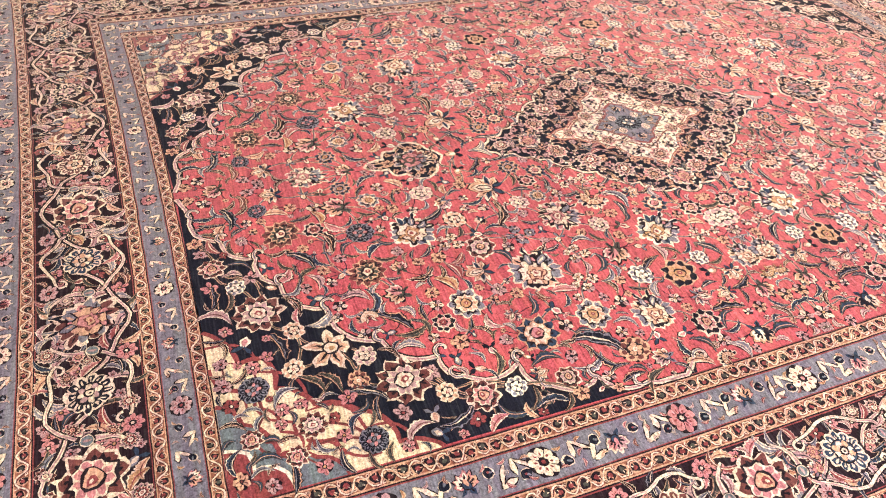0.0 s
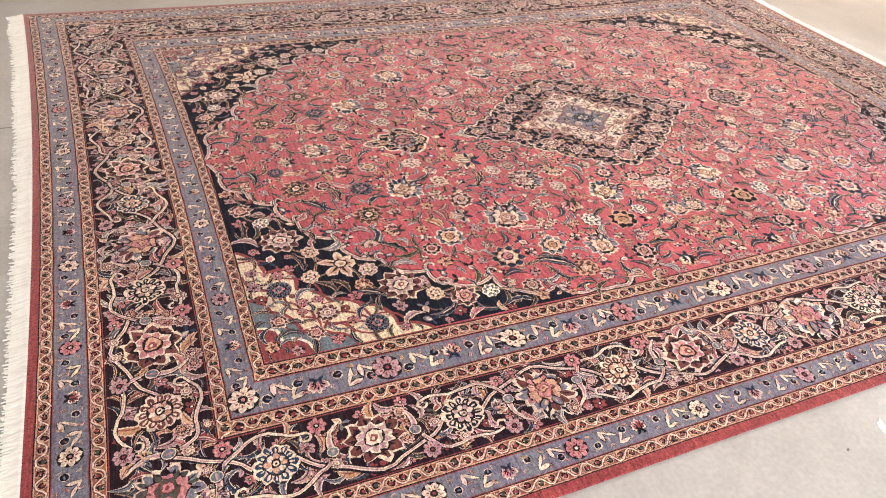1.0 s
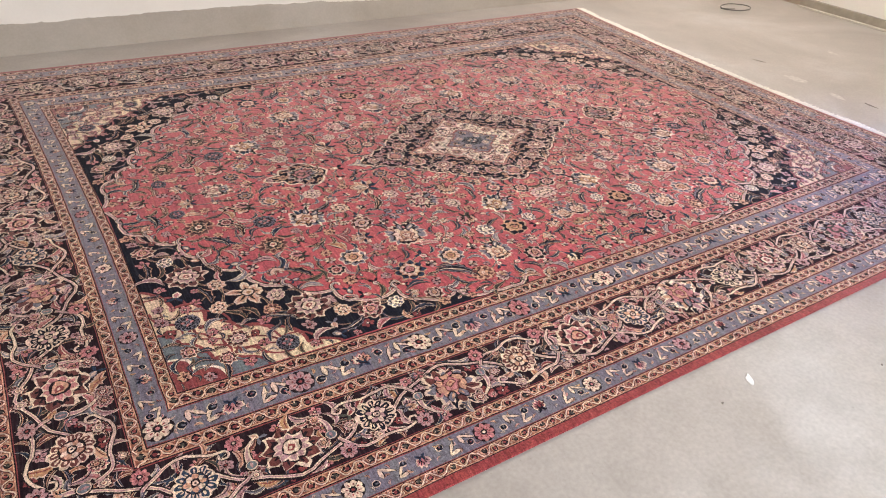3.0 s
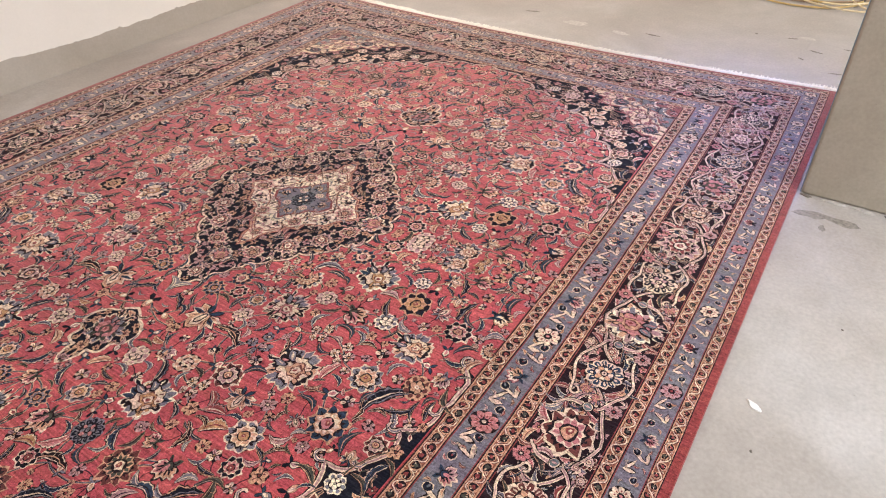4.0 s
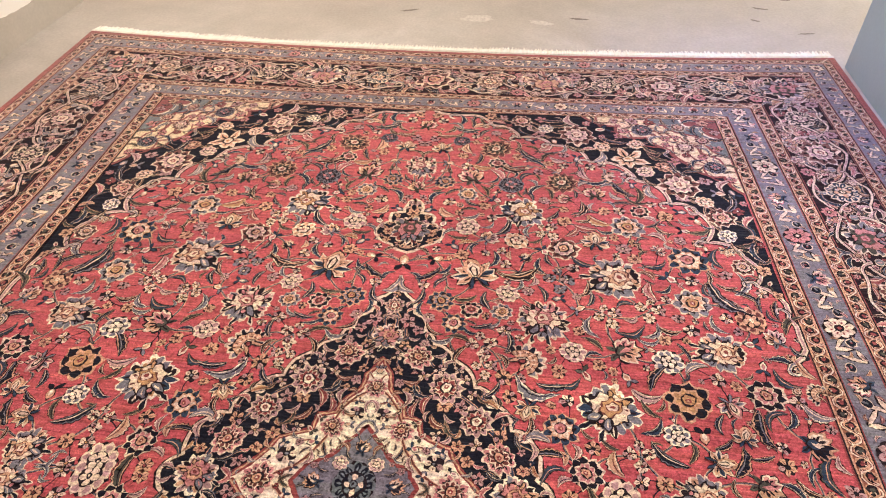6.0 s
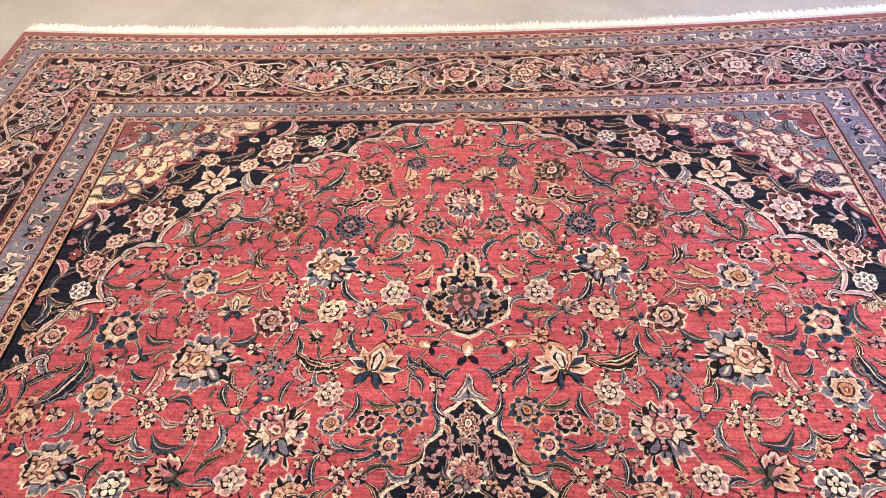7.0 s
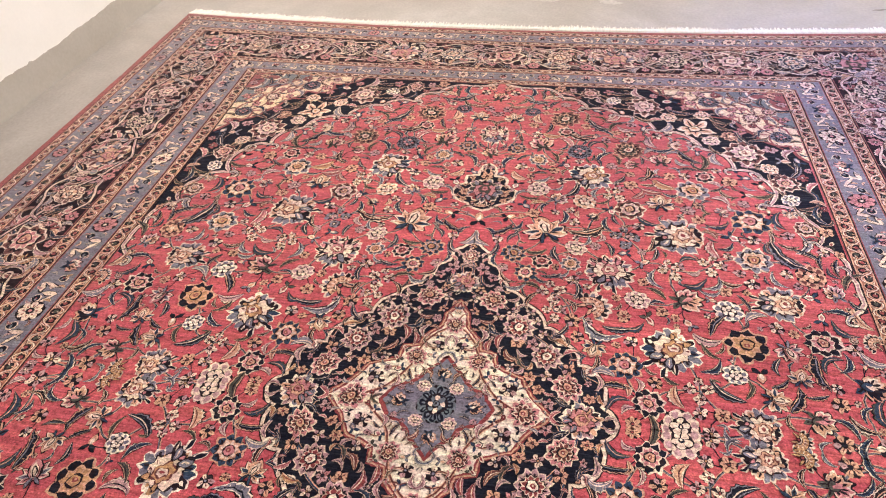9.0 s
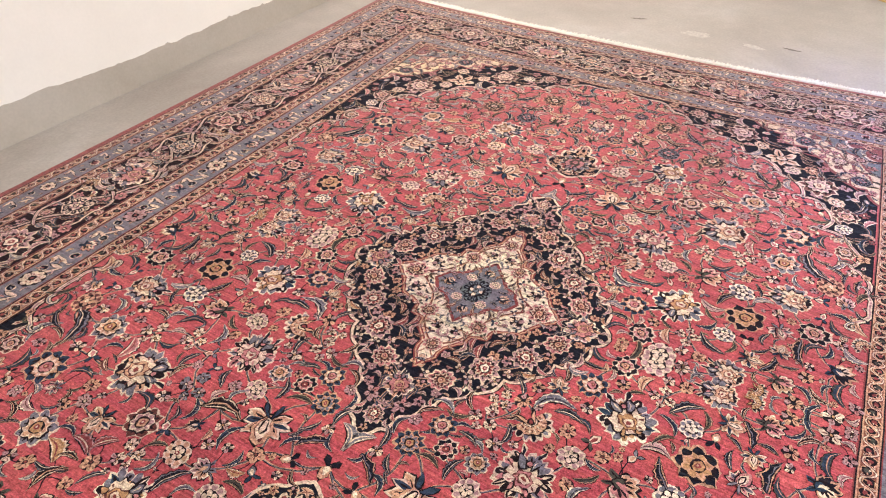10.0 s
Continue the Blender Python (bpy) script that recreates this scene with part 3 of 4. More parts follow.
def iris(fill):
    out = []
    for a, r, w in ((0.0, 1.0, 0.3), (1.1, 1.05, 0.26), (-1.1, 1.05, 0.26), (2.3, 0.8, 0.3), (-2.3, 0.8, 0.3), (math.pi, 0.7, 0.26)):
        out += [("brown", 0, petal(a, 0, r, w)), ("cream", 1, petal(a, 0.05, r - 0.06, w * 0.8)), (fill, 2, petal(a, 0.1, r - 0.2, w * 0.5)), ("brown", 3, petal(a, 0.2, r - 0.35, w * 0.15))]
    return out + [("brown", 4, disc(0.3, 10)), ("cream", 5, disc(0.22, 8)), ("gold", 6, disc(0.1, 6))]


def round_flower(rim, spoke, core):
    out = [("brown", 0, disc(1.0, 24, 0.08, 12))]
    for i in range(12):
        a = 2 * math.pi * i / 12
        out += [(rim, 1, petal(a, 0.4, 0.97, 0.235, False)), (spoke, 2, petal(a, 0.46, 0.88, 0.15, False)), (rim, 3, petal(a, 0.55, 0.78, 0.05))]
    out += [("brown", 4, disc(0.56, 14)), (spoke, 5, wobble(disc(0.5, 12)))]
    for i in range(8):
        out.append((rim if i % 2 else core, 6, petal(2 * math.pi * i / 8, 0.16, 0.47, 0.13, False)))
    return out + [("brown", 7, disc(0.22, 8)), (rim, 8, disc(0.14, 7)), ("brown", 9, disc(0.06, 5))]


DESIGNS = {
    "palmette": [palmette(t, e, d, p, h) for t, e, d, p, h in ((20, "cream", "navy", "cream", "tan"), (18, "white", "teal", "cream", "gold"), (22, "cream", "brown", "cream", "pink"), (19, "cream", "navy", "tan", "mauve"))],
    "red_palmette": [palmette(t, e, d, p, h) for t, e, d, p, h in ((18, "cream", "rust", "pink", "olive"), (16, "cream", "umber", "tan", "pink"), (20, "white", "mauve", "pink", "tan"), (18, "cream", "rust", "cream", "mauve"))],
    "ringed_flower": [round_flower("cream", "teal", "tan"), round_flower("cream", "navy", "mauve"), round_flower("cream", "umber", "tan"), round_flower("white", "slate", "pink")],
    "star_flower": [star_flower(11, "tan", "umber", "olive", "cream"), star_flower(10, "tan", "teal", "slate", "gold"), star_flower(9, "cream", "navy", "pink", "tan"), star_flower(9, "white", "slate", "navy", "cream")],
    "orange_flower": [star_flower(8, "tan", "navy", "gold", "gold")],
    "rust_flower": [star_flower(10, "cream", "umber", "mauve", "cream"), star_flower(9, "cream", "umber", "pink", "tan"), star_flower(11, "cream", "mauve", "rust", "white"), star_flower(10, "cream", "pink", "umber", "tan")],
    "lily": [star_flower(9, "cream", "slate", "tan", "gold"), star_flower(8, "cream", "umber", "mauve", "tan"), star_flower(9, "tan", "teal", "cream", "pink"), star_flower(8, "cream", "navy", "pink", "rust")],
    "lotus": [lotus("cream", "tan", "pink", "olive"), fan("cream", "navy", "tan", "umber"), tulip("cream", "tan", "umber", "teal"), lotus("tan", "navy", "cream", "teal"),
              lotus("white", "mauve", "tan", "slate"), fan("tan", "teal", "cream", "gold"), tulip("cream", "pink", "umber", "slate"), fan("cream", "brown", "gold", "umber")],
    "rose": [rose("cream", "mauve", "navy"), rose("cream", "tan", "rust"), rose("white", "slate", "brown"), rose("tan", "umber", "white")],
    "blue_flower": [round_flower("slate", "navy", "pink"), round_flower("azure", "navy", "cream")],
    "blossom": [blossom(f, c, n) for f, c, n in (("cream", "gold", 5), ("tan", "umber", 5), ("pink", "navy", 5), ("tan", "rust", 6), ("tan", "navy", 5), ("mauve", "cream", 6), ("cream", "slate", 4))],
    "red_blossom": [blossom("pink", "cream", 6), blossom("rust", "white", 6), blossom("pink", "gold", 5), blossom("mauve", "rust", 6)],
    "side_flower": [lotus("pink", "white", "tan", "teal"), lotus("white", "pink", "rust", "navy"), lotus("cream", "mauve", "pink", "teal")],
    "rosette": [rosette("cream", "rust"), rosette("pink", "cream"), rosette("cream", "pink"), rosette("mauve", "rust")],
    "spray_flower": [cluster("cream", "gold"), cluster("tan", "rust"), cluster("cream", "rust"), cluster("slate", "cream")],
    "leaf": [leaf(e, f, r, b) for e, f, r, b in (("cream", "teal", "brown", 0.5), ("tan", "olive", "brown", 0.35), ("white", "slate", "navy", 0.6), ("cream", "brown", "tan", 0.45),
                                                 ("slate", "navy", "cream", 0.3), ("olive", "teal", "tan", 0.55), ("tan", "navy", "slate", 0.2))],
    "pale_leaf": [leaf(e, f, r, b, w) for e, f, r, b, w in (("cream", "tan", "umber", 0.4, 1.7), ("cream", "mauve", "navy", 0.55, 1.5), ("white", "pink", "rust", 0.3, 1.6), ("cream", "slate", "cream", 0.5, 1.6),
                                                                ("tan", "umber", "cream", 0.4, 1.5), ("cream", "gold", "rust", 0.35, 1.8), ("white", "mauve", "umber", 0.6, 1.3), ("mauve", "rust", "cream", 0.3, 1.6))],
    "bud": [bud(e, f, g) for e, f, g in (("white", "pink", "teal"), ("cream", "tan", "slate"), ("cream", "rust", "olive"), ("white", "mauve", "navy"), ("tan", "white", "navy"), ("slate", "cream", "teal"))],
    "iris": [iris("tan")],
}
drawn = {}


def drawing(kind, variant, flip):
    key = (kind, variant, flip)
    if key not in drawn:
        sheet = Sheet()
        sheet.motif(DESIGNS[kind][variant], 0, 0, 1.0, 0.0, 0, flip)
        bent = [noise.noise_vector((3.1 * x + 9 * variant, 3.1 * y, len(drawn))) for x, y, z in sheet.verts]
        fray = [noise.noise_vector((11.0 * x, 11.0 * y + 5 * variant, len(drawn))) for x, y, z in sheet.verts]
        sheet.verts = [(x + (0.03 if kind == "rosette" else 0.095) * d.x + (0.012 if kind == "rosette" else 0.04) * e.x, y + (0.03 if kind == "rosette" else 0.095) * d.y + (0.012 if kind == "rosette" else 0.04) * e.y, z) for (x, y, z), d, e in zip(sheet.verts, bent, fray)]
        drawn[key] = sheet.mesh(kind, False)
    return drawn[key]


taken = []   # circles of the design that are filled: u, v, radius


def woven(kind, u, v, r, angle=0.0, level=3, variant=None, flip=1):
    """One motif of the rug, as a part of it."""
    if variant is None:
        variant = int(abs(u) * 7919 + abs(v) * 104729) % len(DESIGNS[kind])
    x, y = lay(u, v)
    ax, ay = lay(u + 0.01, v)
    ob = new(kind, drawing(kind, variant % len(DESIGNS[kind]), flip))
    ob.parent = rug
    ob.matrix_basis = Matrix.Translation((x, y, PILE + (level + jog.uniform(0, 0.5)) * STEP)) @ Matrix.Rotation(angle + math.atan2(ay - y, ax - x), 4, "Z") @ Matrix.Diagonal((r * (1.06 - 0.16 * (abs(u) * 17 % 1)), r * (0.92 + 0.16 * (abs(v) * 23 % 1)), 1, 1))
    taken.append((u, v, r * (0.45 if kind == "leaf" else 1.0)))


def four(kind, u, v, r, angle=None, level=3, variant=None):
    """The same motif in all four quarters of the rug, mirrored."""
    if angle is None:
        angle = math.atan2(v, u) + 0.6 * math.sin(37 * u + 61 * v)
    for sx, sy in MIRRORS:
        if (u == 0 and sx < 0) or (v == 0 and sy < 0):
            continue
        woven(kind, sx * u, sy * v, r, math.atan2(sy * math.sin(angle), sx * math.cos(angle)), level, variant, sx * sy)


# the rose-red field
for u, v, r, k in ((0.78, 0.69, 0.095, 0), (0.575, 0.455, 0.088, 2), (1.10, 0.39, 0.085, 1), (0.50, 0.97, 0.08, 0), (1.37, 0, 0.075, 2), (0.27, 0.63, 0.088, 1), (0.045, 0.84, 0.066, 0)):
    four("palmette", u, v, r, None, 3, k)
for u, v, r, k in ((1.52, 0.29, 0.072, 0), (1.30, 0.54, 0.066, 0), (1.27, 0.10, 0.046, 1), (0.08, 0.56, 0.046, 2), (0.63, 0.14, 0.05, 1), (0.36, 1.06, 0.055, 2)):
    four("star_flower", u, v, r, None, 3, k)
four("orange_flower", 0.32, 0.845, 0.068)
for u, v, r, k in ((0.75, 0.24, 0.086, 2), (1.30, 0.20, 0.066, 0), (0.94, 0.27, 0.05, 4), (0.95, 0.64, 0.055, 2), (1.23, 0.66, 0.058, 0), (0.42, 0.41, 0.055, 1), (0.22, 1.145, 0.06, 3),
                   (0.14, 0.89, 0.045, 2), (0.475, 0.68, 0.062, 0), (1.22, 0, 0.05, 0), (1.50, 0.075, 0.05, 2), (0.09, 0.99, 0.05, 0), (1.68, 0, 0.055, 0)):
    four("lotus", u, v, r, None, 3, k)
for u, v, r, k in ((1.05, 0.76, 0.066, 0), (0.89, 0.94, 0.07, 2), (0.69, 0.92, 0.066, 0), (0.91, 0.53, 0.06, 1), (0.20, 0.50, 0.052, 2)):
    four("lily", u, v, r, None, 3, k)
for u, v, r in ((0.94, 0.37, 0.045), (0.02, 0.64, 0.05), (0.45, 0.81, 0.045), (0.46, 0.54, 0.04), (0.68, 0.345, 0.036), (0.635, 1.085, 0.05), (0.21, 0.80, 0.036), (1.0, 0.20, 0.042)):
    four("rose", u, v, r)
four("blue_flower", 1.27, 0.35, 0.052, None, 3, 0)
four("blue_flower", 1.57, 0.15, 0.036, None, 3, 0)
for u, v, r in ((1.0, 0.48, 0.05), (0.75, 0.51, 0.055), (0.645, 0.785, 0.055), (0.61, 0.655, 0.05), (0.46, 0.28, 0.052), (0.14, 0.70, 0.045), (0.38, 0.29, 0.04)):
    four("spray_flower", u, v, r)
for u, v, r in ((1.06, 0.54, 0.03), (1.12, 0.90, 0.032), (1.14, 0.74, 0.026), (1.645, 0.29, 0.026), (1.46, 0.16, 0.026), (0.35, 0.345, 0.03), (0.15, 1.06, 0.028), (0.035, 1.15, 0.034),
                (0.03, 1.04, 0.03), (0.07, 0.75, 0.026), (0.85, 0.19, 0.03), (0.93, 0.73, 0.03), (1.42, 0.66, 0.026), (1.18, 0.47, 0.024), (0.53, 0.81, 0.024), (0.40, 0.94, 0.025), (0.83, 1.05, 0.025)):
    four("blossom", u, v, r)
for u, v, r, a in ((0.78, 0.385, 0.07, 1.3), (0.72, 1.03, 0.085, 2.5), (1.39, 0.36, 0.07, 1.9), (1.48, 0.43, 0.06, 2.3), (1.67, 0.17, 0.06, 1.8), (0.32, 0.43, 0.065, 2.0), (0.25, 1.03, 0.06, 3.0),
                   (0.75, 0.09, 0.055, 0.9), (1.27, 0.77, 0.065, 2.4), (0.15, 0.95, 0.05, 0.4), (0.56, 0.78, 0.04, 0.7), (0.86, 0.83, 0.045, 1.2), (1.14, 0.60, 0.05, 0.3), (0.56, 0.60, 0.045, 2.9)):
    four("leaf", u, v, r, a)
for u, v, r, a in ((1.37, 0.53, 0.03, 0.5), (0.80, 0.86, 0.035, 2.2), (0.82, 0.10, 0.035, 1.2), (1.17, 0.29, 0.03, 2.0), (0.63, 0.56, 0.03, 1.0), (0.90, 0.46, 0.03, 2.6), (1.40, 0.10, 0.03, 1.5), (0.79, 0, 0.045, 0)):
    four("bud", u, v, r, a)

# the medallion, its star and its heart
for u, v, r in ((0.47, 0, 0.056), (0.595, 0, 0.036), (0, 0.385, 0.056)):
    four("red_palmette" if r > 0.04 else "rust_flower", u, v, r, None, 9, 2)
for u, v, r in ((0.40, 0.10, 0.04), (0.30, 0.19, 0.045), (0.20, 0.28, 0.042), (0.10, 0.345, 0.038)):
    four("rust_flower", u, v, r * 1.2, None, 9, 2 if r > 0.04 else 3)
for u, v, r in ((0.36, 0.165, 0.02), (0.24, 0.19, 0.024), (0.24, 0.235, 0.022), (0.16, 0.345, 0.024), (0.44, 0.055, 0.02), (0.45, 0.11, 0.018), (0.645, 0, 0.016), (0.535, 0.05, 0.03), (0.50, 0.085, 0.02), (0.07, 0.405, 0.018), (0.33, 0.24, 0.018), (0.40, 0.04, 0.02), (0.13, 0.285, 0.02)):
    four("blossom", u, v, r, None, 9)
for u, v, r, a in ((0.28, 0.12, 0.032, 2.2), (0.17, 0.21, 0.03, 2.6), (0.47, 0.05, 0.024, 0.6), (0.05, 0.335, 0.026, 2.0), (0.15, 0.39, 0.022, 2.8), (0.27, 0.29, 0.022, 2.3)):
    four("leaf", u, v, r, a, 9)
for u, v, r in ((0.285, 0, 0.034), (0, 0.235, 0.042), (0.155, 0.09, 0.034), (0.07, 0.185, 0.026), (0.20, 0.035, 0.022)):
    four("rust_flower" if r > 0.03 else "blossom", u, v, r * 1.1, None, 9, 3 if r > 0.03 else 6)
for u, v, r, a in ((0.11, 0.125, 0.022, 2.0), (0.14, 0.14, 0.02, 0.8), (0.05, 0.23, 0.02, 1.8), (0.24, 0.04, 0.018, 0.4), (0.10, 0.20, 0.02, 2.6), (0.18, 0.125, 0.016, 1.0), (0.165, 0.045, 0.018, 1.6), (0.035, 0.16, 0.018, 0.6)):
    four("bud", u, v, r, a, 9)
four("blue_flower", 0, 0, 0.058, 0.0, 11, 1)
for u, v, r in ((0.095, 0, 0.03), (0, 0.095, 0.03), (0.055, 0.045, 0.022)):
    four("lotus" if r > 0.025 else "rose", u, v, r, None, 11, 3 if r > 0.025 else 0)
for u, v, r, a in ((0.08, 0.03, 0.018, 0.5), (0.035, 0.085, 0.018, 1.2), (0.13, 0.012, 0.014, 0.4), (0.012, 0.125, 0.014, 1.4)):
    four("leaf", u, v, r, a, 11, 4)

# the pendants
four("red_palmette", 0.965, 0, 0.078, 0.0, 6, 0)
for u, v, r in ((1.06, 0.0, 0.03), (0.955, 0.075, 0.022), (1.01, 0.045, 0.018), (0.89, 0.03, 0.016), (0.91, 0.075, 0.016)):
    four("blossom", u, v, r, None, 6)

# the corner pieces
for u, v, r, k in ((1.32, 0.985, 0.085, 0), (1.655, 0.625, 0.08, 0), (1.13, 1.10, 0.055, 1), (1.755, 0.40, 0.05, 1)):
    four("rust_flower", u, v, r, None, 7, k)
four("iris", 1.485, 0.815, 0.085, 0.75, 7)
for u, v, r in ((1.40, 0.87, 0.038), (1.57, 0.72, 0.036), (1.22, 1.06, 0.036), (1.70, 0.50, 0.036), (1.44, 0.95, 0.034), (1.60, 0.86, 0.034), (1.03, 1.10, 0.036), (1.79, 0.27, 0.03), (0.86, 1.18, 0.03), (1.65, 0.47, 0.03), (1.24, 0.98, 0.03), (0.75, 1.195, 0.02)):
    four("rose" if r > 0.033 else "blossom", u, v, r, None, 7)
for u, v, r, a in ((1.42, 1.0, 0.06, 2.6), (1.62, 0.77, 0.06, 1.9), (1.22, 1.15, 0.06, 0.3), (1.77, 0.53, 0.05, 1.6), (1.51, 0.93, 0.05, 2.2), (0.95, 1.18, 0.05, 3.0), (1.55, 0.62, 0.05, 2.0), (1.33, 0.88, 0.04, 2.4)):
    four("leaf", u, v, r, a, 7)
for u, v, r, k in ((1.715, 0.90, 0.042, 2), (1.45, 1.145, 0.042, 2), (1.59, 1.055, 0.044, 0)):
    four("blue_flower" if k == 2 else "rust_flower", u, v, r, None, 10, 0)
for u, v, r in ((1.655, 0.985, 0.024), (1.52, 1.11, 0.024), (1.785, 0.79, 0.024), (1.37, 1.19, 0.022), (1.665, 1.03, 0.02), (1.53, 1.05, 0.02)):
    four("red_blossom", u, v, r, None, 10)
for u, v, r in ((1.745, 1.055, 0.034), (1.645, 1.135, 0.036)):
    four("rust_flower", u, v, r, None, 11, 1)
four("blossom", 1.785, 1.165, 0.026, None, 13)

# ---- stems, sprigs and small fill ----
def inside(poly, x, y):
    hit = False
    for (x0, y0), (x1, y1) in zip(poly, poly[1:] + poly[:1]):
        if (y0 > y) != (y1 > y) and x < x0 + (x1 - x0) * (y - y0) / (y1 - y0):
            hit = not hit
    return hit


EDGE_LINE = [(min(x, FX), min(y, FY)) for x, y in scalloped(EDGE, -0.22, 6, 1)] + [(FX, FY)]
CREAM_ZONE = scalloped(CREAM_EDGE, 0.12) + [(FX, FY)]
MED_LINE, STAR_LINE = whole(scalloped(MEDALLION, -0.16, 6, 4)), whole(scalloped(STAR, 0.02))
HEART_LINE = whole(scalloped(HEART, 0.04))
PEN_LINE = scalloped(PENDANT, -0.1) + [(x, -y) for x, y in reversed(PENDANT)]


def zone(u, v):
    if inside(EDGE_LINE, u, v):
        return "cream" if inside(CREAM_ZONE, u, v) else "navy"
    if inside(MED_LINE, u, v):
        return "heart" if inside(HEART_LINE, u, v) else "star" if inside(STAR_LINE, u, v) else "medallion"
    return "pendant" if inside(PEN_LINE, u, v) else "field"


SMALL = {
    "field": (("lotus", 0.042), ("leaf", 0.046), ("lily", 0.034), ("pale_leaf", 0.036), ("lotus", 0.032), ("blossom", 0.022), ("leaf", 0.034), ("bud", 0.028)),
    "navy": (("lotus", 0.05), ("pale_leaf", 0.052), ("rust_flower", 0.04), ("pale_leaf", 0.04), ("leaf", 0.045), ("red_blossom", 0.026), ("bud", 0.034)),
    "cream": (("red_blossom", 0.024), ("leaf", 0.036), ("rust_flower", 0.032), ("leaf", 0.028), ("lotus", 0.03)),
    "medallion": (("blossom", 0.017), ("pale_leaf", 0.026), ("bud", 0.022), ("lotus", 0.026), ("pale_leaf", 0.022)),
    "star": (("red_blossom", 0.013), ("rust_flower", 0.017), ("pale_leaf", 0.02), ("leaf", 0.017), ("bud", 0.014)),
    "heart": (("pale_leaf", 0.02), ("blossom", 0.017), ("rose", 0.016), ("blossom", 0.014)),
    "pendant": (("pale_leaf", 0.02), ("blossom", 0.014), ("lotus", 0.018), ("bud", 0.014)),
}
UP = {"field": 3, "navy": 7, "cream": 10, "medallion": 9, "star": 11, "heart": 12, "pendant": 6}
quarter = [(u, v, r) for u, v, r in taken if u >= 0 and v >= 0]
fill = {z: [] for z in SMALL}
circles = list(quarter)
grid = {}


def near(u, v):
    return [c for i in (-1, 0, 1) for j in (-1, 0, 1) for c in grid.get((int(u / 0.12) + i, int(v / 0.12) + j), ())]


for c in circles:
    grid.setdefault((int(c[0] / 0.12), int(c[1] / 0.12)), []).append(c)
TRIES = 60000
for attempt in range(TRIES):
    near_heart = attempt % 4 == 0
    u, v = dice.uniform(0.004, 0.6 if near_heart else FX - 0.012), dice.uniform(0.004, 0.42 if near_heart else FY - 0.012)
    z = zone(u, v)
    kind, r = SMALL[z][dice.randrange(len(SMALL[z]))]
    r *= 1.15 - 0.7 * attempt / TRIES
    reach = r * (0.5 if kind == "leaf" else 0.62 if kind == "pale_leaf" else 0.9)
    if any(math.hypot(u - a, v - b) < reach + 0.94 * c + 0.003 for a, b, c in near(u, v)):
        continue
    if zone(u + reach, v) != z or zone(u - reach, v) != z or zone(u, v + reach) != z or zone(u, v - reach) != z:
        continue
    grid.setdefault((int(u / 0.12), int(v / 0.12)), []).append((u, v, reach))
    circles.append((u, v, reach))
    fill[z].append((kind, u, v, r * dice.uniform(0.9, 1.15), dice.uniform(0, 6.28), dice.randrange(60)))

for sx, sy in MIRRORS:
    for z, found in fill.items():
        sprigs = Sheet()
        for kind, u, v, r, a, k in found:
            sprigs.motif(DESIGNS[kind][k % len(DESIGNS[kind])], u, v, r, a, UP[z], 1, (sx, sy))
        sprigs.part("small_foliage", rug, "", "stuff")


def stem(u0, v0, u1, v1, bend, n=8):
    mx, my = (u0 + u1) / 2 - (v1 - v0) * bend, (v0 + v1) / 2 + (u1 - u0) * bend
    return [((1 - t) ** 2 * u0 + 2 * t * (1 - t) * mx + t * t * u1, (1 - t) ** 2 * v0 + 2 * t * (1 - t) * my + t * t * v1) for t in (i / n for i in range(n + 1))]


stems = []
big = [c for c in quarter if c[2] >= 0.03]
for i, (u, v, r) in enumerate(big):
    z = zone(u, v)
    others = sorted((math.hypot(u - a, v - b), a, b) for a, b, c in big if (a, b) != (u, v) and zone(a, b) == z)
    for d, a, b in others[:3]:
        if d < 0.28 and (u, v) < (a, b):
            stems.append((z, stem(u, v, a, b, 0.28 * (1 if (i % 2) else -1))))
small = [(u, v) for found in fill.values() for kind, u, v, *_ in found if kind != "leaf"]
for u, v in small:
    z = zone(u, v)
    d, a, b = min((math.hypot(u - a, v - b), a, b) for a, b, c in quarter)
    if d < 0.11 and zone(a, b) == z:
        stems.append((z, stem(u, v, a, b, dice.uniform(-0.35, 0.35), 5)))
for sx, sy in MIRRORS:
    vines = Sheet()
    for z, path in stems:
        line = [(sx * x, sy * y) for x, y in path]
        pale = {"field": ("tan", "navy"), "navy": ("tan", "olive"), "cream": ("rust", "umber"), "medallion": ("tan", "teal"), "heart": ("tan", "teal"), "star": ("tan", "umber"), "pendant": ("tan", "tan")}[z]
        up = UP[z] - (1 if z == "field" else 0)
        if z == "heart":
            continue
        if z != "field" or len(path) > 7:
            vines.ribbon(pale[0], up - 0.7, line, 0.0085 if len(path) > 7 else 0.005)
        vines.ribbon(pale[1], up - 0.3, line, 0.0046 if len(path) > 7 else 0.003)
        if z == "field" and len(path) > 7:
            vines.ribbon("slate", up + 0.05, line, 0.0022)
    vines.part("stem_work", rug, "", "stuff")


# curled hooks of the scalloped edges
def curl(x, y, angle, size, turn, n=12):
    out = []
    for i in range(n + 1):
        t = i / n
        a = angle + turn * 4.2 * t
        r = size * (1 - 0.75 * t)
        out.append((x - size * math.cos(angle) + r * math.cos(a) * 1.0, y - size * math.sin(angle) + r * math.sin(a)))
    return out


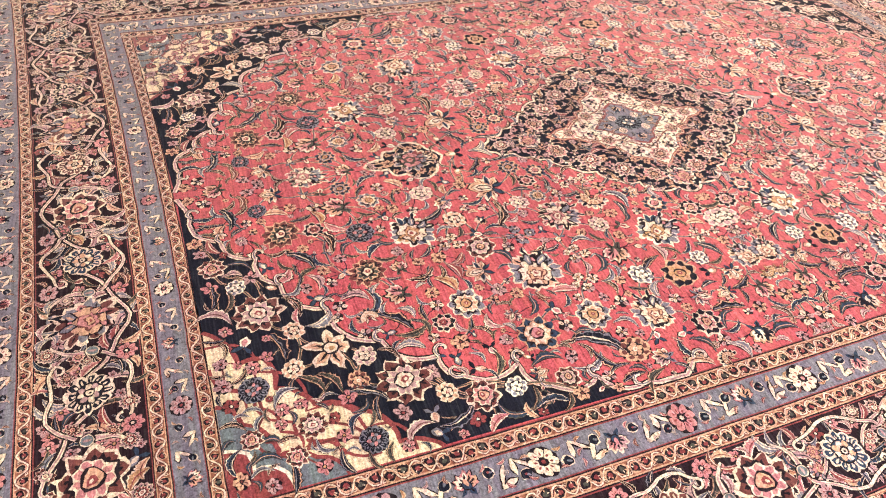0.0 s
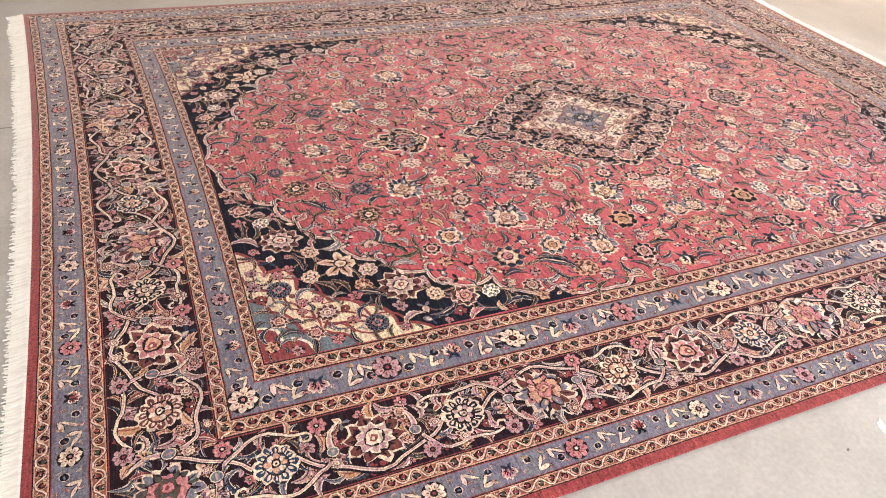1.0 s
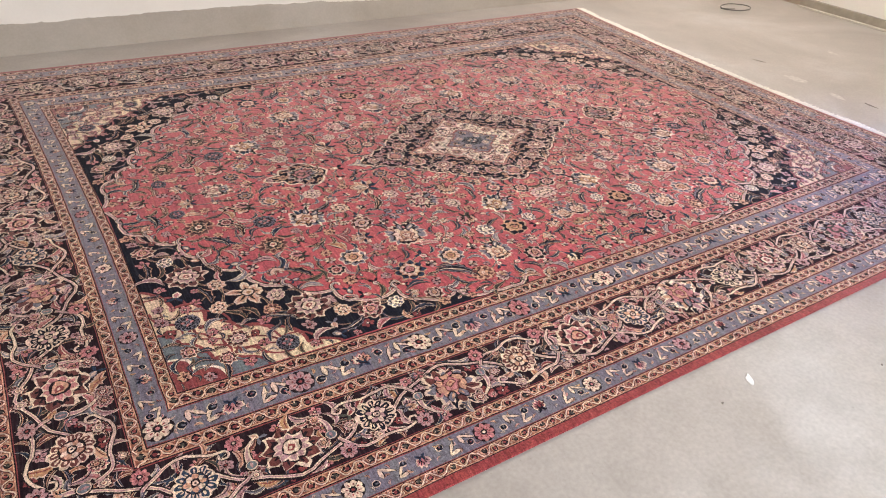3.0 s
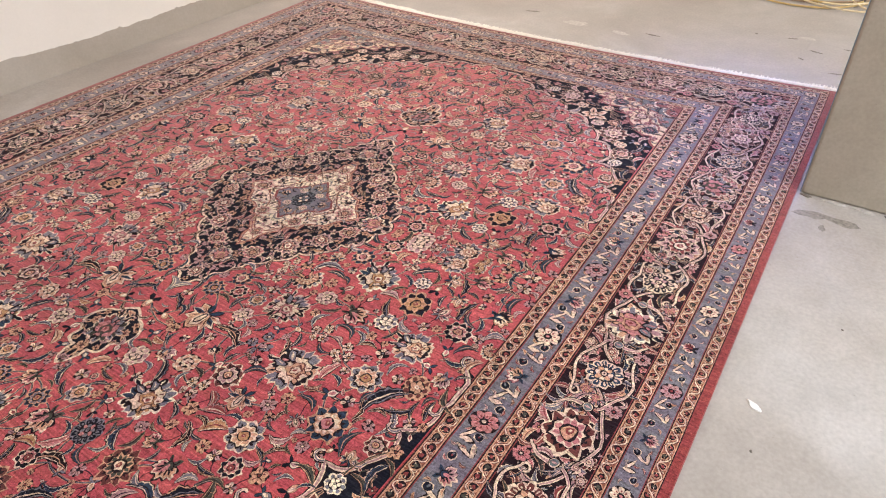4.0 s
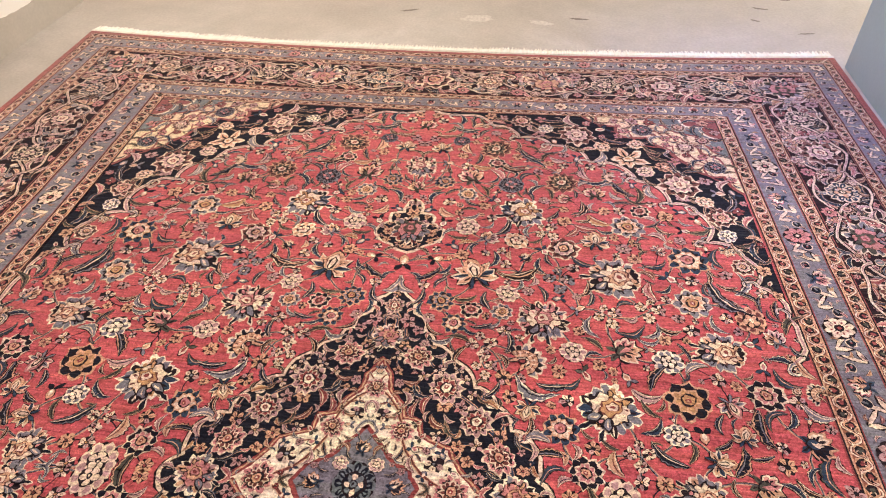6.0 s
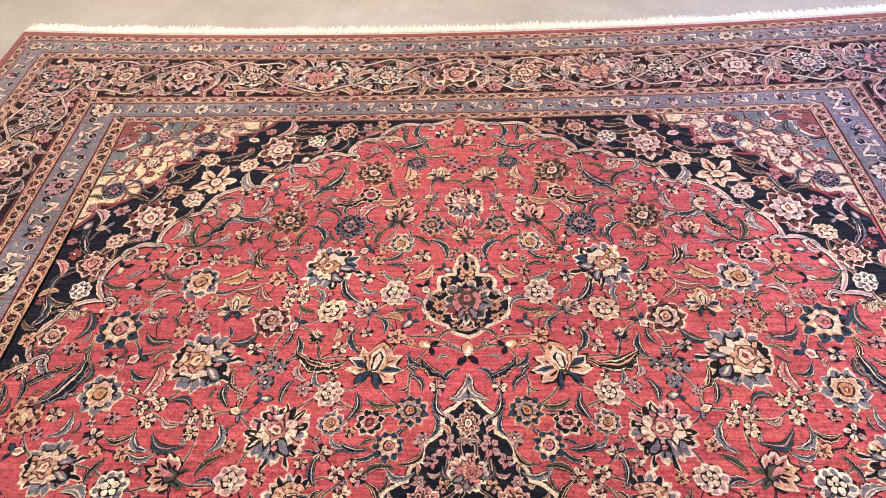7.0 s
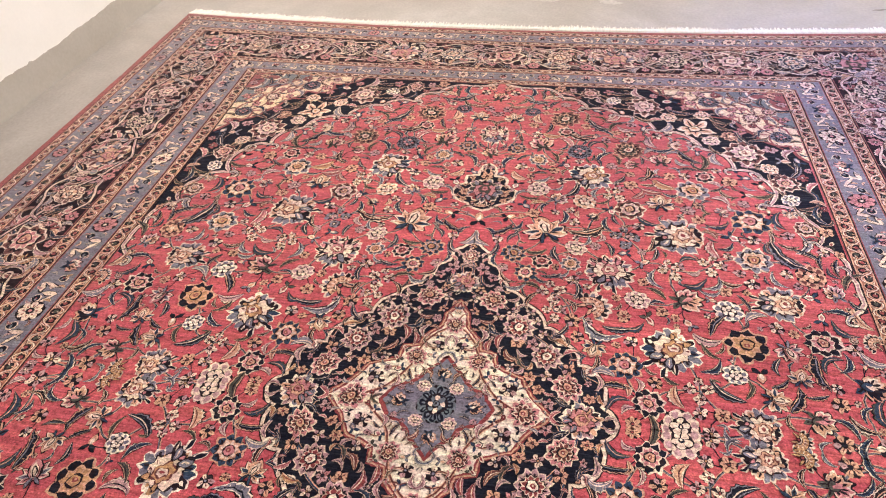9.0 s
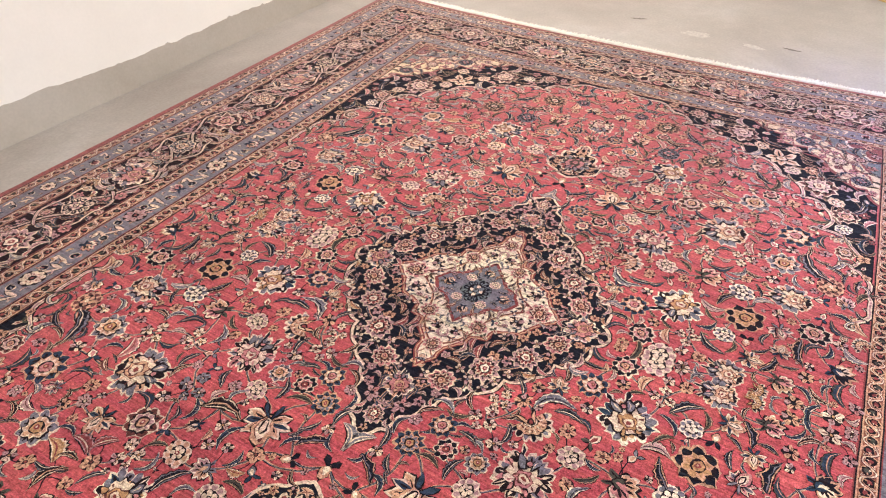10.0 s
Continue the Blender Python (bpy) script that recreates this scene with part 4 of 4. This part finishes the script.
for sx, sy in MIRRORS:
    hooks = Sheet()
    for (u, v), (a, b) in zip(EDGE[1:-1], EDGE[2:]):
        ang = math.atan2(b - v, a - u)
        line = [(sx * x, sy * y) for x, y in curl(u, v, ang - 1.2, 0.028, -1)]
        hooks.ribbon("brown", 5.3, line, 0.021, 0.5)
        hooks.ribbon("cream", 5.8, line, 0.0125, 0.5)
        hooks.ribbon("slate", 6.2, line[:9], 0.006, 0.6)
    for (u, v), (a, b) in list(zip(MEDALLION[1:-1], MEDALLION[2:]))[4::2]:
        ang = math.atan2(b - v, a - u)
        line = [(sx * x, sy * y) for x, y in curl(u, v, ang - 1.0, 0.018, 1)]
        hooks.ribbon("white", 4.5, line, 0.01, 0.5)
    hooks.part("scroll_edge", rug, "cream scrolled outline", "stuff")

# ---- the borders ----
def sides():
    """The four sides: a way to turn (along, from the edge) into the design, and the half length."""
    return (("south", lambda s, d: (s, -(HW - d[1])), HL, 1), ("north", lambda s, d: (-s, HW - d[1]), HL, -1),
            ("west", lambda s, d: (-(HL - d[0]), -s), HW, 1), ("east", lambda s, d: (HL - d[0], s), HW, -1))


def between(k, f):
    return (ENDS[k] + (ENDS[k + 1] - ENDS[k]) * f, SIDES[k] + (SIDES[k + 1] - SIDES[k]) * f)


def along(k, f, side):
    d = between(k, f)
    at, half = side[1], side[2]
    end = half - (d[0] if half == HL else d[1])
    return lambda s, off=0.0: at(s, (d[0] + off, d[1] + off)), end


HEADING = {"south": math.pi / 2, "north": -math.pi / 2, "west": 0.0, "east": math.pi}

# narrow stripes: small dark flowers between curling cream stems, with red and dark lines on both edges
for k in (1, 3, 5, 7):
    stripe = Sheet()
    for a, b, colour in ((0.0, 0.05, "rust"), (0.05, 0.12, "brown"), (0.12, 0.19, "tan"), (0.81, 0.88, "tan"), (0.88, 0.95, "brown"), (0.95, 1.0, "rust")):
        ring(stripe, colour, 2, between(k, a), between(k, b))
    for side in sides():
        at, end = along(k, 0.5, side)
        wide = (SIDES if side[2] == HL else ENDS)
        w = (wide[k + 1] - wide[k]) * 0.31
        n = int(2 * end / 0.036)
        zig = []
        for i in range(n + 1):
            s = -end + 2 * end * i / n
            up = 1 if i % 2 else -1
            zig += [at(s, w * dice.uniform(0.8, 1.0) * up), at(s + 0.5 * end / n, w * 0.75 * up), at(s + 0.9 * end / n, w * 0.2 * up), at(s + 1.2 * end / n, -w * 0.35 * up), at(s + 1.6 * end / n, -w * 0.8 * up)]
            if i < n:
                # a small dark flower in the crook of the stem, with a rust heart and pale specks
                x, y = at(s + 0.1 * end / n, -w * 0.2 * up)
                stripe.motif([("tan", 0, wobble(disc(1.12, 10), 0.16)), ("brown", 1, wobble(disc(0.92, 9), 0.2)), ("rust" if i % 3 else "olive", 2, wobble(disc(0.5, 6), 0.12)),
                              ("tan", 3, petal(dice.uniform(0, 6), 0.35, 0.9, 0.13)), ("cream", 3, petal(dice.uniform(0, 6), 0.3, 0.8, 0.1))], x, y, w * 0.74, dice.uniform(0, 6), 5)
                x, y = at(s + 1.15 * end / n, w * 0.62 * up)
                stripe.motif([("cream", 0, petal(0, -0.8, 1.1, 0.5)), ("umber", 1, petal(0, -0.4, 0.8, 0.24))], x, y, w * 0.4, dice.uniform(0, 6), 5)
        stripe.ribbon("umber", 3, zig, 0.0085)
        stripe.ribbon("cream", 4, zig, 0.0042)
    stripe.part("stripe", rug, "bronze stripe of small dark flowers and curling cream stems")

# two slate bands of rosettes and side flowers
for k in (2, 6):
    vine = Sheet()
    for side in sides():
        at, end = along(k, 0.5, side)
        n = 2 * round(end / (0.18 if side[0] == "east" else 0.207))
        r = (SIDES[k + 1] - SIDES[k] if side[2] == HL else ENDS[k + 1] - ENDS[k]) * 0.39
        for i in range(n + 1):
            s = -end + 2 * end * i / n
            u, v = at(s)
            if i < n:
                if i % 2 == 0:
                    woven("rosette", u, v, r, dice.uniform(0, 1), 4, (i // 2 + k) % 4)
                else:
                    woven("side_flower", u, v, r * 1.02, HEADING[side[0]] + (math.pi if i % 4 == 1 else 0), 4)
                step = 2 * end / n
                head = math.atan2(at(s + step)[1] - at(s)[1], at(s + step)[0] - at(s)[0])
                up = 1 if i % 2 else -1
                # a forked cream stem, leaning over the band, with a dark bud on either side of it
                for f, base, lean in ((0.40, -0.85, 0.45), (0.62, 0.85, -0.45)):
                    x, y = at(s + f * step, base * r * up)
                    px, py = at(s + (f + 0.2) * step, -0.6 * base * r * up)
                    lift = math.atan2(py - y, px - x)
                    for turn, long, wide in ((0.3, 1.7, 0.15), (-0.6, 1.15, 0.2)):
                        vine.motif([("brown", 0, petal(turn, 0, long + 0.1, wide + 0.07)), ("cream", 1, petal(turn, 0.02, long, wide))], x, y, r, lift, 3)
                for f, base in ((0.30, 0.4), (0.74, -0.4)):
                    x, y = at(s + f * step, base * r * up)
                    vine.motif([("cream", 0, wobble(disc(0.95, 9), 0.1)), ("navy", 1, wobble(disc(0.8, 9), 0.1)), ("slate", 2, petal(0.4, -0.2, 0.7, 0.2)), ("rust" if i % 2 else "azure", 3, disc(0.2, 6))],
                               x, y, r * 0.42, head + dice.uniform(-1, 1), 4)
                for f, base in ((0.22, -0.62), (0.5, 0.1), (0.8, 0.66), (0.24, 0.75), (0.8, -0.75), (0.52, -0.8), (0.5, 0.85)):
                    x, y = at(s + f * step + dice.uniform(-0.006, 0.006), base * r * up)
                    vine.motif(DESIGNS["pale_leaf"][dice.randrange(8)], x, y, r * 0.3, dice.uniform(0, 6.28), 5)
    vine.part("vine_band", rug, "forked cream stems on slate")

# the broad main border: palmettes and ringed flowers within a cream scroll
for side in sides():
    at, end = along(4, 0.5, side)
    width = (SIDES[5] - SIDES[4]) if side[2] == HL else (ENDS[5] - ENDS[4])
    n = 16 if side[2] == HL else 12
    step = 2 * end / n
    scroll = Sheet()
    filled = []
    for i in range(n):
        s = -end + i * step
        u, v = at(s)
        if i % 2 == 0:
            woven("red_palmette" if i % 4 == 0 else "rust_flower", u, v, width * 0.39, HEADING[side[0]], 11, 1 if side[0] == "west" else (i // 4) % 3)
            filled.append((s, 0, width * 0.39))
        else:
            woven("ringed_flower", u, v, width * 0.27, dice.uniform(0, 6), 11, (i // 2) % 3)
            filled.append((s, 0, width * 0.29))
        if i % 2:
            for sg in (1, -1):
                woven("rosette", *at(s + sg * step * 0.47, 0.37 * width * (1 if i % 4 == 1 else -1)), width * 0.115, 0, 9, 1 if i % 4 == 1 else 3)
                filled.append((s + sg * step * 0.47, 0.37 * width * (1 if i % 4 == 1 else -1), width * 0.13))
        # the arch over the palmette and the scrolls beside the ringed flower
        up = 1 if i % 4 < 2 else -1
        if i % 2 == 0:
            arch = []
            for t in range(13 if i == 0 else 25):
                w = math.pi * t / 24
                arch.append(at(s + step * 0.86 * math.cos(w), up * width * (0.47 * (1 - abs(math.cos(w)) ** 1.6) - 0.03 - 0.05 * math.sin(4 * w) ** 2)))
            scroll.ribbon("brown", 7.2, arch, 0.022)
            scroll.ribbon("cream", 7.7, arch, 0.0095)
            scroll.ribbon("mauve", 8.2, arch[1:-1], 0.004)
        else:
            for sg in (1, -1):
                # a tapering arm sweeps from the fork over the ringed flower and ends in a curl
                arm = []
                sway = dice.uniform(0.9, 1.1)
                for t in range(17):
                    a = 0.3 + 2.0 * t / 16
                    dip = 1 + 0.12 * math.sin(5 * a + i)
                    arm.append(at(s + sg * step * 0.56 * math.cos(a) * sway, -up * sg * width * 0.40 * dip * math.sin(a) ** 0.8))
                ex, ey = sg * step * 0.56 * math.cos(2.3) * sway, -up * sg * width * 0.40 * (1 + 0.12 * math.sin(11.5 + i)) * math.sin(2.3) ** 0.8
                for t in range(1, 9):
                    a = 0.6 * t
                    arm.append(at(s + ex - sg * width * 0.06 * math.sin(a), ey + up * sg * width * 0.06 * (1 - math.cos(a))))
                scroll.ribbon("brown", 8.4, arm, 0.018, 0.4)
                scroll.ribbon("cream", 8.8, arm, 0.0105, 0.35)
                scroll.ribbon("mauve", 9.2, arm[:11], 0.0065, 0.8)
                fork = at(s + sg * step * 0.56, -up * sg * width * 0.04)
                tail = at(s + sg * step * 0.70, up * sg * width * 0.36)
                bend = at(s + sg * step * 0.50, up * sg * width * 0.22)
                limb = [tuple((1 - t) ** 2 * p + 2 * t * (1 - t) * q + t * t * w for p, q, w in zip(fork, bend, tail)) for t in (j / 10 for j in range(11))]
                scroll.ribbon("brown", 8.4, limb, 0.028, 0.7)
                scroll.ribbon("cream", 8.8, limb, 0.02, 0.7)
                scroll.ribbon("mauve", 9.2, limb[:8], 0.013, 0.9)
                scroll.motif([("brown", 0, wobble(disc(1.0, 10))), ("cream", 1, wobble(disc(0.86, 10))), ("azure", 2, wobble(disc(0.72, 10))), ("mauve", 3, petal(HEADING[side[0]], -0.5, 0.6, 0.2))],
                             *fork, width * 0.082, 0, 9.6)
                filled.append((s + sg * step * 0.56, -up * sg * width * 0.04, width * 0.085))
                for t in (3, 6, 9, 12):
                    a = 0.25 + 2.5 * t / 16
                    filled.append((s + sg * step * 0.60 * math.cos(a), -up * sg * width * 0.40 * math.sin(a) ** 0.8, 0.012))
    for attempt in range(30000):
        s, off = dice.uniform(-end - width * 0.42, end - width * 0.42), dice.uniform(-0.47, 0.47) * width
        kind, r = (("pale_leaf", 0.034), ("lotus", 0.032), ("leaf", 0.034), ("pale_leaf", 0.028), ("red_palmette", 0.03), ("bud", 0.028), ("red_blossom", 0.021), ("rust_flower", 0.024))[attempt % 8]
        r *= 1.25 - 0.58 * attempt / 30000
        reach = r * (0.38 if kind == "leaf" else 0.48 if kind == "pale_leaf" else 0.72)
        if abs(off) + reach > 0.49 * width or any(abs(s - a) < 0.2 and math.hypot(s - a, off - b) < reach + 0.8 * c for a, b, c in filled):
            continue
        filled.append((s, off, reach))
        scroll.motif(DESIGNS[kind][dice.randrange(len(DESIGNS[kind]))], *at(s, off), r, dice.uniform(0, 6.28), 2)
    scroll.part("scroll", rug, "cream and mauve scrolling stems with leaves", "stuff")

# plain cotton web and knotted fringe on both ends
for sx in (-1, 1):
    bm = bmesh.new()
    n = 90
    prev = None
    for i in range(n + 1):
        v = -HW + 2 * HW * i / n
        x, y = lay(sx * HL, v)
        rowv = [bm.verts.new((x + sx * dx, y, z)) for dx, z in ((-0.004, 0.0125), (0.004, 0.0128), (0.02, 0.008), ((0.052 + 0.010 * v / HW) if sx < 0 else 0.056, 0.0065), ((0.054 + 0.010 * v / HW) if sx < 0 else 0.058, 0.0005))]
        if prev:
            for j in range(4):
                q = (prev[j], prev[j + 1], rowv[j + 1], rowv[j])
                bm.faces.new(q if sx < 0 else tuple(reversed(q)))
        prev = rowv
    part("end_web", bm, cotton, rug, "cream woven cotton end")
    rnd = random.Random(5 + sx)
    verts, faces = [], []
    count = 860
    for i in range(count):
        v = -HW + 2 * HW * (i + 0.5) / count
        x, y = lay(sx * HL, v)
        length = (0.075 * min(1.0, 0.62 + 0.19 * (1 + v / HW)) if sx < 0 else 0.072) + rnd.uniform(-0.011, 0.012) + 0.016 * noise.noise((v * 4, sx, 3))
        lean = 0.3 * noise.noise((v * 5.3, 7 * sx, 0)) + rnd.uniform(-0.12, 0.12)
        w = rnd.uniform(0.0028, 0.0042)
        k = len(verts)
        for t in (0.0, 0.25, 0.6, 1.0):
            cx = x + sx * (0.002 + length * t)
            cy = y + lean * length * t + 0.0015 * math.sin(5 * t + i)
            cz = 0.0095 * (1 - t) ** 2 + 0.0045 * (1 - 0.4 * t) + rnd.uniform(0, 0.002)
            ww = w * (1.0 if t < 0.9 else 0.55)
            verts += [(cx, cy - ww, cz - 0.0015), (cx, cy, cz + 0.002), (cx, cy + ww, cz - 0.0015)]
        for t in range(3):
            b = k + 3 * t
            for q in ((b, b + 3, b + 4, b + 1), (b + 1, b + 4, b + 5, b + 2)):
                faces.append(q if sx > 0 else tuple(reversed(q)))
    tagged(mesh_object("fringe", verts, faces, [cotton], None, rug), "cream cotton fringe", "", "", "stuff")

# ---- the corner by the east wall: skirting, cords, box ----
def tube(name, path, r, mat, parent=None, sides_n=8):
    """A round cord along a smooth path."""
    verts, faces = [], []
    n = len(path)
    for i, p in enumerate(path):
        a, b = Vector(path[max(0, i - 1)]), Vector(path[min(n - 1, i + 1)])
        d = (b - a).normalized()
        side = d.cross(Vector((0, 0, 1))).normalized()
        up = side.cross(d)
        for k in range(sides_n):
            ang = 2 * math.pi * k / sides_n
            verts.append(tuple(Vector(p) + side * (r * math.cos(ang)) + up * (r * math.sin(ang))))
        if i:
            for k in range(sides_n):
                j = (k + 1) % sides_n
                o = (i - 1) * sides_n
                faces.append((o + k, o + j, o + sides_n + j, o + sides_n + k))
    return mesh_object(name, verts, faces, [mat], None, parent, True)


def plain(name, colour, rough, spread=0.12, scale=30.0):
    m = material(name, rough)
    t = node(m, "ShaderNodeTexNoise", Scale=scale, Detail=5.0)
    link(m, place(m), t.inputs["Vector"])
    col = ramp(m, t.outputs[0], ((0.3, tuple(c * (1 - spread) for c in colour)), (0.7, tuple(min(1, c * (1 + spread)) for c in colour))))
    link(m, col, m.node_tree.nodes["Principled BSDF"].inputs["Base Color"])
    bump(m, t.outputs[0], 0.2, 0.002)
    return m


yellow = plain("yellow cord sheath", (0.52, 0.36, 0.13), 0.5)
amber = plain("amber cord sheath", (0.30, 0.20, 0.11), 0.5)
pale_cord = plain("cream cord sheath", (0.70, 0.58, 0.36), 0.5)
card = plain("brown cardboard", (0.38, 0.25, 0.14), 0.85)
skirt = plain("grey-brown skirting paint", (0.31, 0.27, 0.21), 0.55, 0.15, 12.0)
caulk = plain("pale caulk", (0.60, 0.55, 0.46), 0.6, 0.1, 40.0)


def coil(cx, cy, rx, ry, turns, start, lift, seed):
    rnd = random.Random(seed)
    out = []
    n = int(turns * 36)
    for i in range(n + 1):
        a = start + 2 * math.pi * turns * i / n
        grow = 1 + lift * (20 * math.sin(a * 0.37 + seed) + 6 * math.sin(a * 2.3 + seed) + 4 * math.sin(a * 3.7 + 2 * seed))
        z = 0.011 + lift * (0.5 + 0.5 * math.sin(a * 0.9 + seed)) + 0.012 * i / n
        out.append((cx + rx * grow * math.cos(a) + 0.02 * math.sin(a * 1.7), cy + ry * grow * math.sin(a) + 5 * lift * math.sin(a * 0.23 + 2 * seed), z))
    return out


for cx, cy, rx, ry, turns, start, mat, label, seed in (
        (5.86, 0.62, 0.22, 0.40, 1.7, 2.2, yellow, "yellow extension cord loosely coiled on the floor", 1),
        (5.98, 0.62, 0.26, 0.44, 1.2, 0.4, amber, "amber extension cord loosely coiled on the floor", 2),
        (5.90, 0.42, 0.26, 0.30, 1.5, 1.1, pale_cord, "cream extension cord coiled round the legs of the stand", 4),
        (5.84, -0.02, 0.20, 0.28, 1.6, 3.6, pale_cord, "cream extension cord looped on the floor", 3)):
    cord = tube("extension_cord", coil(cx, cy, rx, ry, turns, start, 0.012, seed), 0.0072, mat)
    tagged(cord, label, "cord", "cords by the wall")

steel = plain("dark grey steel", (0.12, 0.11, 0.10), 0.5)
stand = tagged(new("metal_stand"), "low dark grey metal stand among the cords", "stand")
stand.location = (6.02, 0.44, 0)
for lx in (-0.14, 0.14):
    for ly in (-0.2, 0.2):
        bm = bmesh.new()
        box(bm, lx - 0.016, lx + 0.016, ly - 0.016, ly + 0.016, 0.0, 0.4, 0.002)
        part("leg", bm, steel, stand)
bm = bmesh.new()
box(bm, -0.17, 0.17, -0.23, 0.23, 0.4, 0.425, 0.004)
part("top", bm, steel, stand)

dark_cord = plain("dark rubber cord", (0.10, 0.095, 0.08), 0.5)
tagged(tube("extension_cord", coil(5.66, 3.5, 0.17, 0.10, 1.25, 2.6, 0.005, 5), 0.0045, dark_cord), "dark rubber cord coiled in the corner of the floor", "cord", "cords by the wall")

carton = tagged(new("cardboard_box"), "brown cardboard box standing behind the cords", "box")
carton.location = (6.28, 0.0, 0)
for name, b in (("side", (-0.14, -0.134, -0.2, 0.2, 0, 0.26)), ("side", (0.134, 0.14, -0.2, 0.2, 0, 0.26)), ("end", (-0.134, 0.134, -0.2, -0.194, 0, 0.26)), ("end", (-0.134, 0.134, 0.194, 0.2, 0, 0.26)),
                ("base", (-0.134, 0.134, -0.194, 0.194, 0, 0.006)), ("flap", (-0.13, -0.003, -0.19, 0.19, 0.262, 0.266)), ("flap", (0.003, 0.13, -0.19, 0.19, 0.262, 0.266))):
    bm = bmesh.new()
    box(bm, *b, 0.001)
    part(name, bm, card, carton)

slab("skirting_east", skirt, "low grey-brown skirting along the cream wall", "skirting", (X1 - 0.05, X1, Y0, 3.34, 0.0, 0.085), 0.006)
slab("caulk_east", caulk, "pale caulk line along the skirting", "caulk", (X1 - 0.075, X1 - 0.05, Y0, 3.34, 0.0, 0.018), 0.006)


# ---- marks on the concrete ----
def flake(name, x, y, size, stretch, angle, height, mat, label, category, group, seed):
    """A chip, scrape or splash lying on the floor, with an uneven outline."""
    rnd = random.Random(seed)
    bm = bmesh.new()
    n = 14
    c, s = math.cos(angle), math.sin(angle)
    rim, top = [], []
    for i in range(n):
        a = 2 * math.pi * i / n
        r = size * rnd.uniform(0.65, 1.15)
        px, py = r * stretch * math.cos(a), r * math.sin(a)
        for line, k, z in ((rim, 1.0, 0.0004), (top, 0.85, height)):
            line.append(bm.verts.new((x + k * (c * px - s * py), y + k * (s * px + c * py), z)))
    for i in range(n):
        j = (i + 1) % n
        bm.faces.new((rim[i], rim[j], top[j], top[i]))
    bm.faces.new(top)
    ob = part(name, bm, mat, None)
    return tagged(ob, label, category, group)


chip_white = plain("white paint chip", (0.82, 0.80, 0.76), 0.6)
scuff_dark = plain("dark scuff", (0.17, 0.145, 0.12), 0.6, 0.3, 90.0)
plaster = plain("pale filler", (0.50, 0.47, 0.42), 0.6, 0.2, 50.0)
for x, y, size, st, a, h, mat, word in (
        (1.53, 0.012, 0.012, 2.2, 1.0, 0.003, chip_white, "white paint chip"), (1.95, -0.42, 0.008, 1.5, 0.4, 0.003, chip_white, "white paint chip"),
        (1.36, -0.02, 0.004, 1.5, 0.4, 0.002, scuff_dark, "dark grit"), (2.02, -0.16, 0.004, 1.2, 0.9, 0.002, scuff_dark, "dark grit")):
    flake("floor_chip", x, y, size, st, a, h, mat, "small " + word + " lying on the concrete floor", "chip", "chips on the floor", int(x * 100))
for x, y, size, st, a, mat, word in (
        (4.83, 0.76, 0.009, 1.6, 0.2, scuff_dark, "dark spot"), (4.85, 0.53, 0.008, 5.0, 1.9, scuff_dark, "dark scrape"), (4.67, 0.365, 0.010, 5.0, 1.3, scuff_dark, "dark scrape"),
        (4.35, 0.20, 0.008, 6.0, 1.7, scuff_dark, "dark scrape"), (4.80, 0.19, 0.008, 4.0, 1.6, scuff_dark, "dark scrape"), (4.50, 0.42, 0.009, 3.0, 1.0, scuff_dark, "dark scrape"),
        (4.90, 0.45, 0.03, 2.0, 1.6, plaster, "pale filler patch"), (4.42, 1.9, 0.05, 2.0, 1.7, plaster, "pale filler patch"), (4.38, 1.55, 0.03, 2.5, 1.4, plaster, "pale filler patch"),
        (5.3, 2.2, 0.03, 2.5, 1.3, plaster, "pale filler patch"), (4.5, 2.3, 0.012, 5.0, 1.9, scuff_dark, "dark scrape"), (4.45, 1.35, 0.012, 5.0, 1.5, scuff_dark, "dark scrape"), (5.6, 3.6, 0.02, 2.0, 1.3, plaster, "pale filler patch")):
    flake("floor_mark", x, y, size, st, a, 0.0012, mat, word + " on the grey concrete floor", "floor mark", "marks on the floor", int(x * 100 + y * 10))
for x, y, size, st, a in ((2.70, 0.05, 0.035, 2.2, 1.6), (2.70, -0.06, 0.03, 2.5, 1.5), (2.62, 0.0, 0.014, 2.0, 0.3)):
    flake("damp_stain", x, y, size, st, a, 0.0012, plain("damp stain", (0.25, 0.225, 0.19), 0.45, 0.35, 60.0), "dark damp stain on concrete beside the pillar", "stain", "stains by the pillar", int(x * 77 + y * 100))
for k in range(11):
    y, wide = 0.10 - 0.11 * k, 0.010 + 0.006 * (k * 7 % 5) / 4
    flake("plaster_lip", 2.845 - wide * 0.4, y, wide, 2.6 + (k * 5 % 3), 1.57 + 0.1 * ((k * 3 % 5) - 2), 0.005, plaster if k % 3 else scuff_dark, "crumbled plaster lip along the foot of the pillar", "plaster", "plaster by the pillar", 40 + k)
# a saw-cut joint in the floor beyond the fringe
slab("floor_joint", scuff_dark, "thin dark saw-cut joint in the concrete", "floor joint", (X0, -0.99, 2.523, 2.529, -0.01, 0.0012))
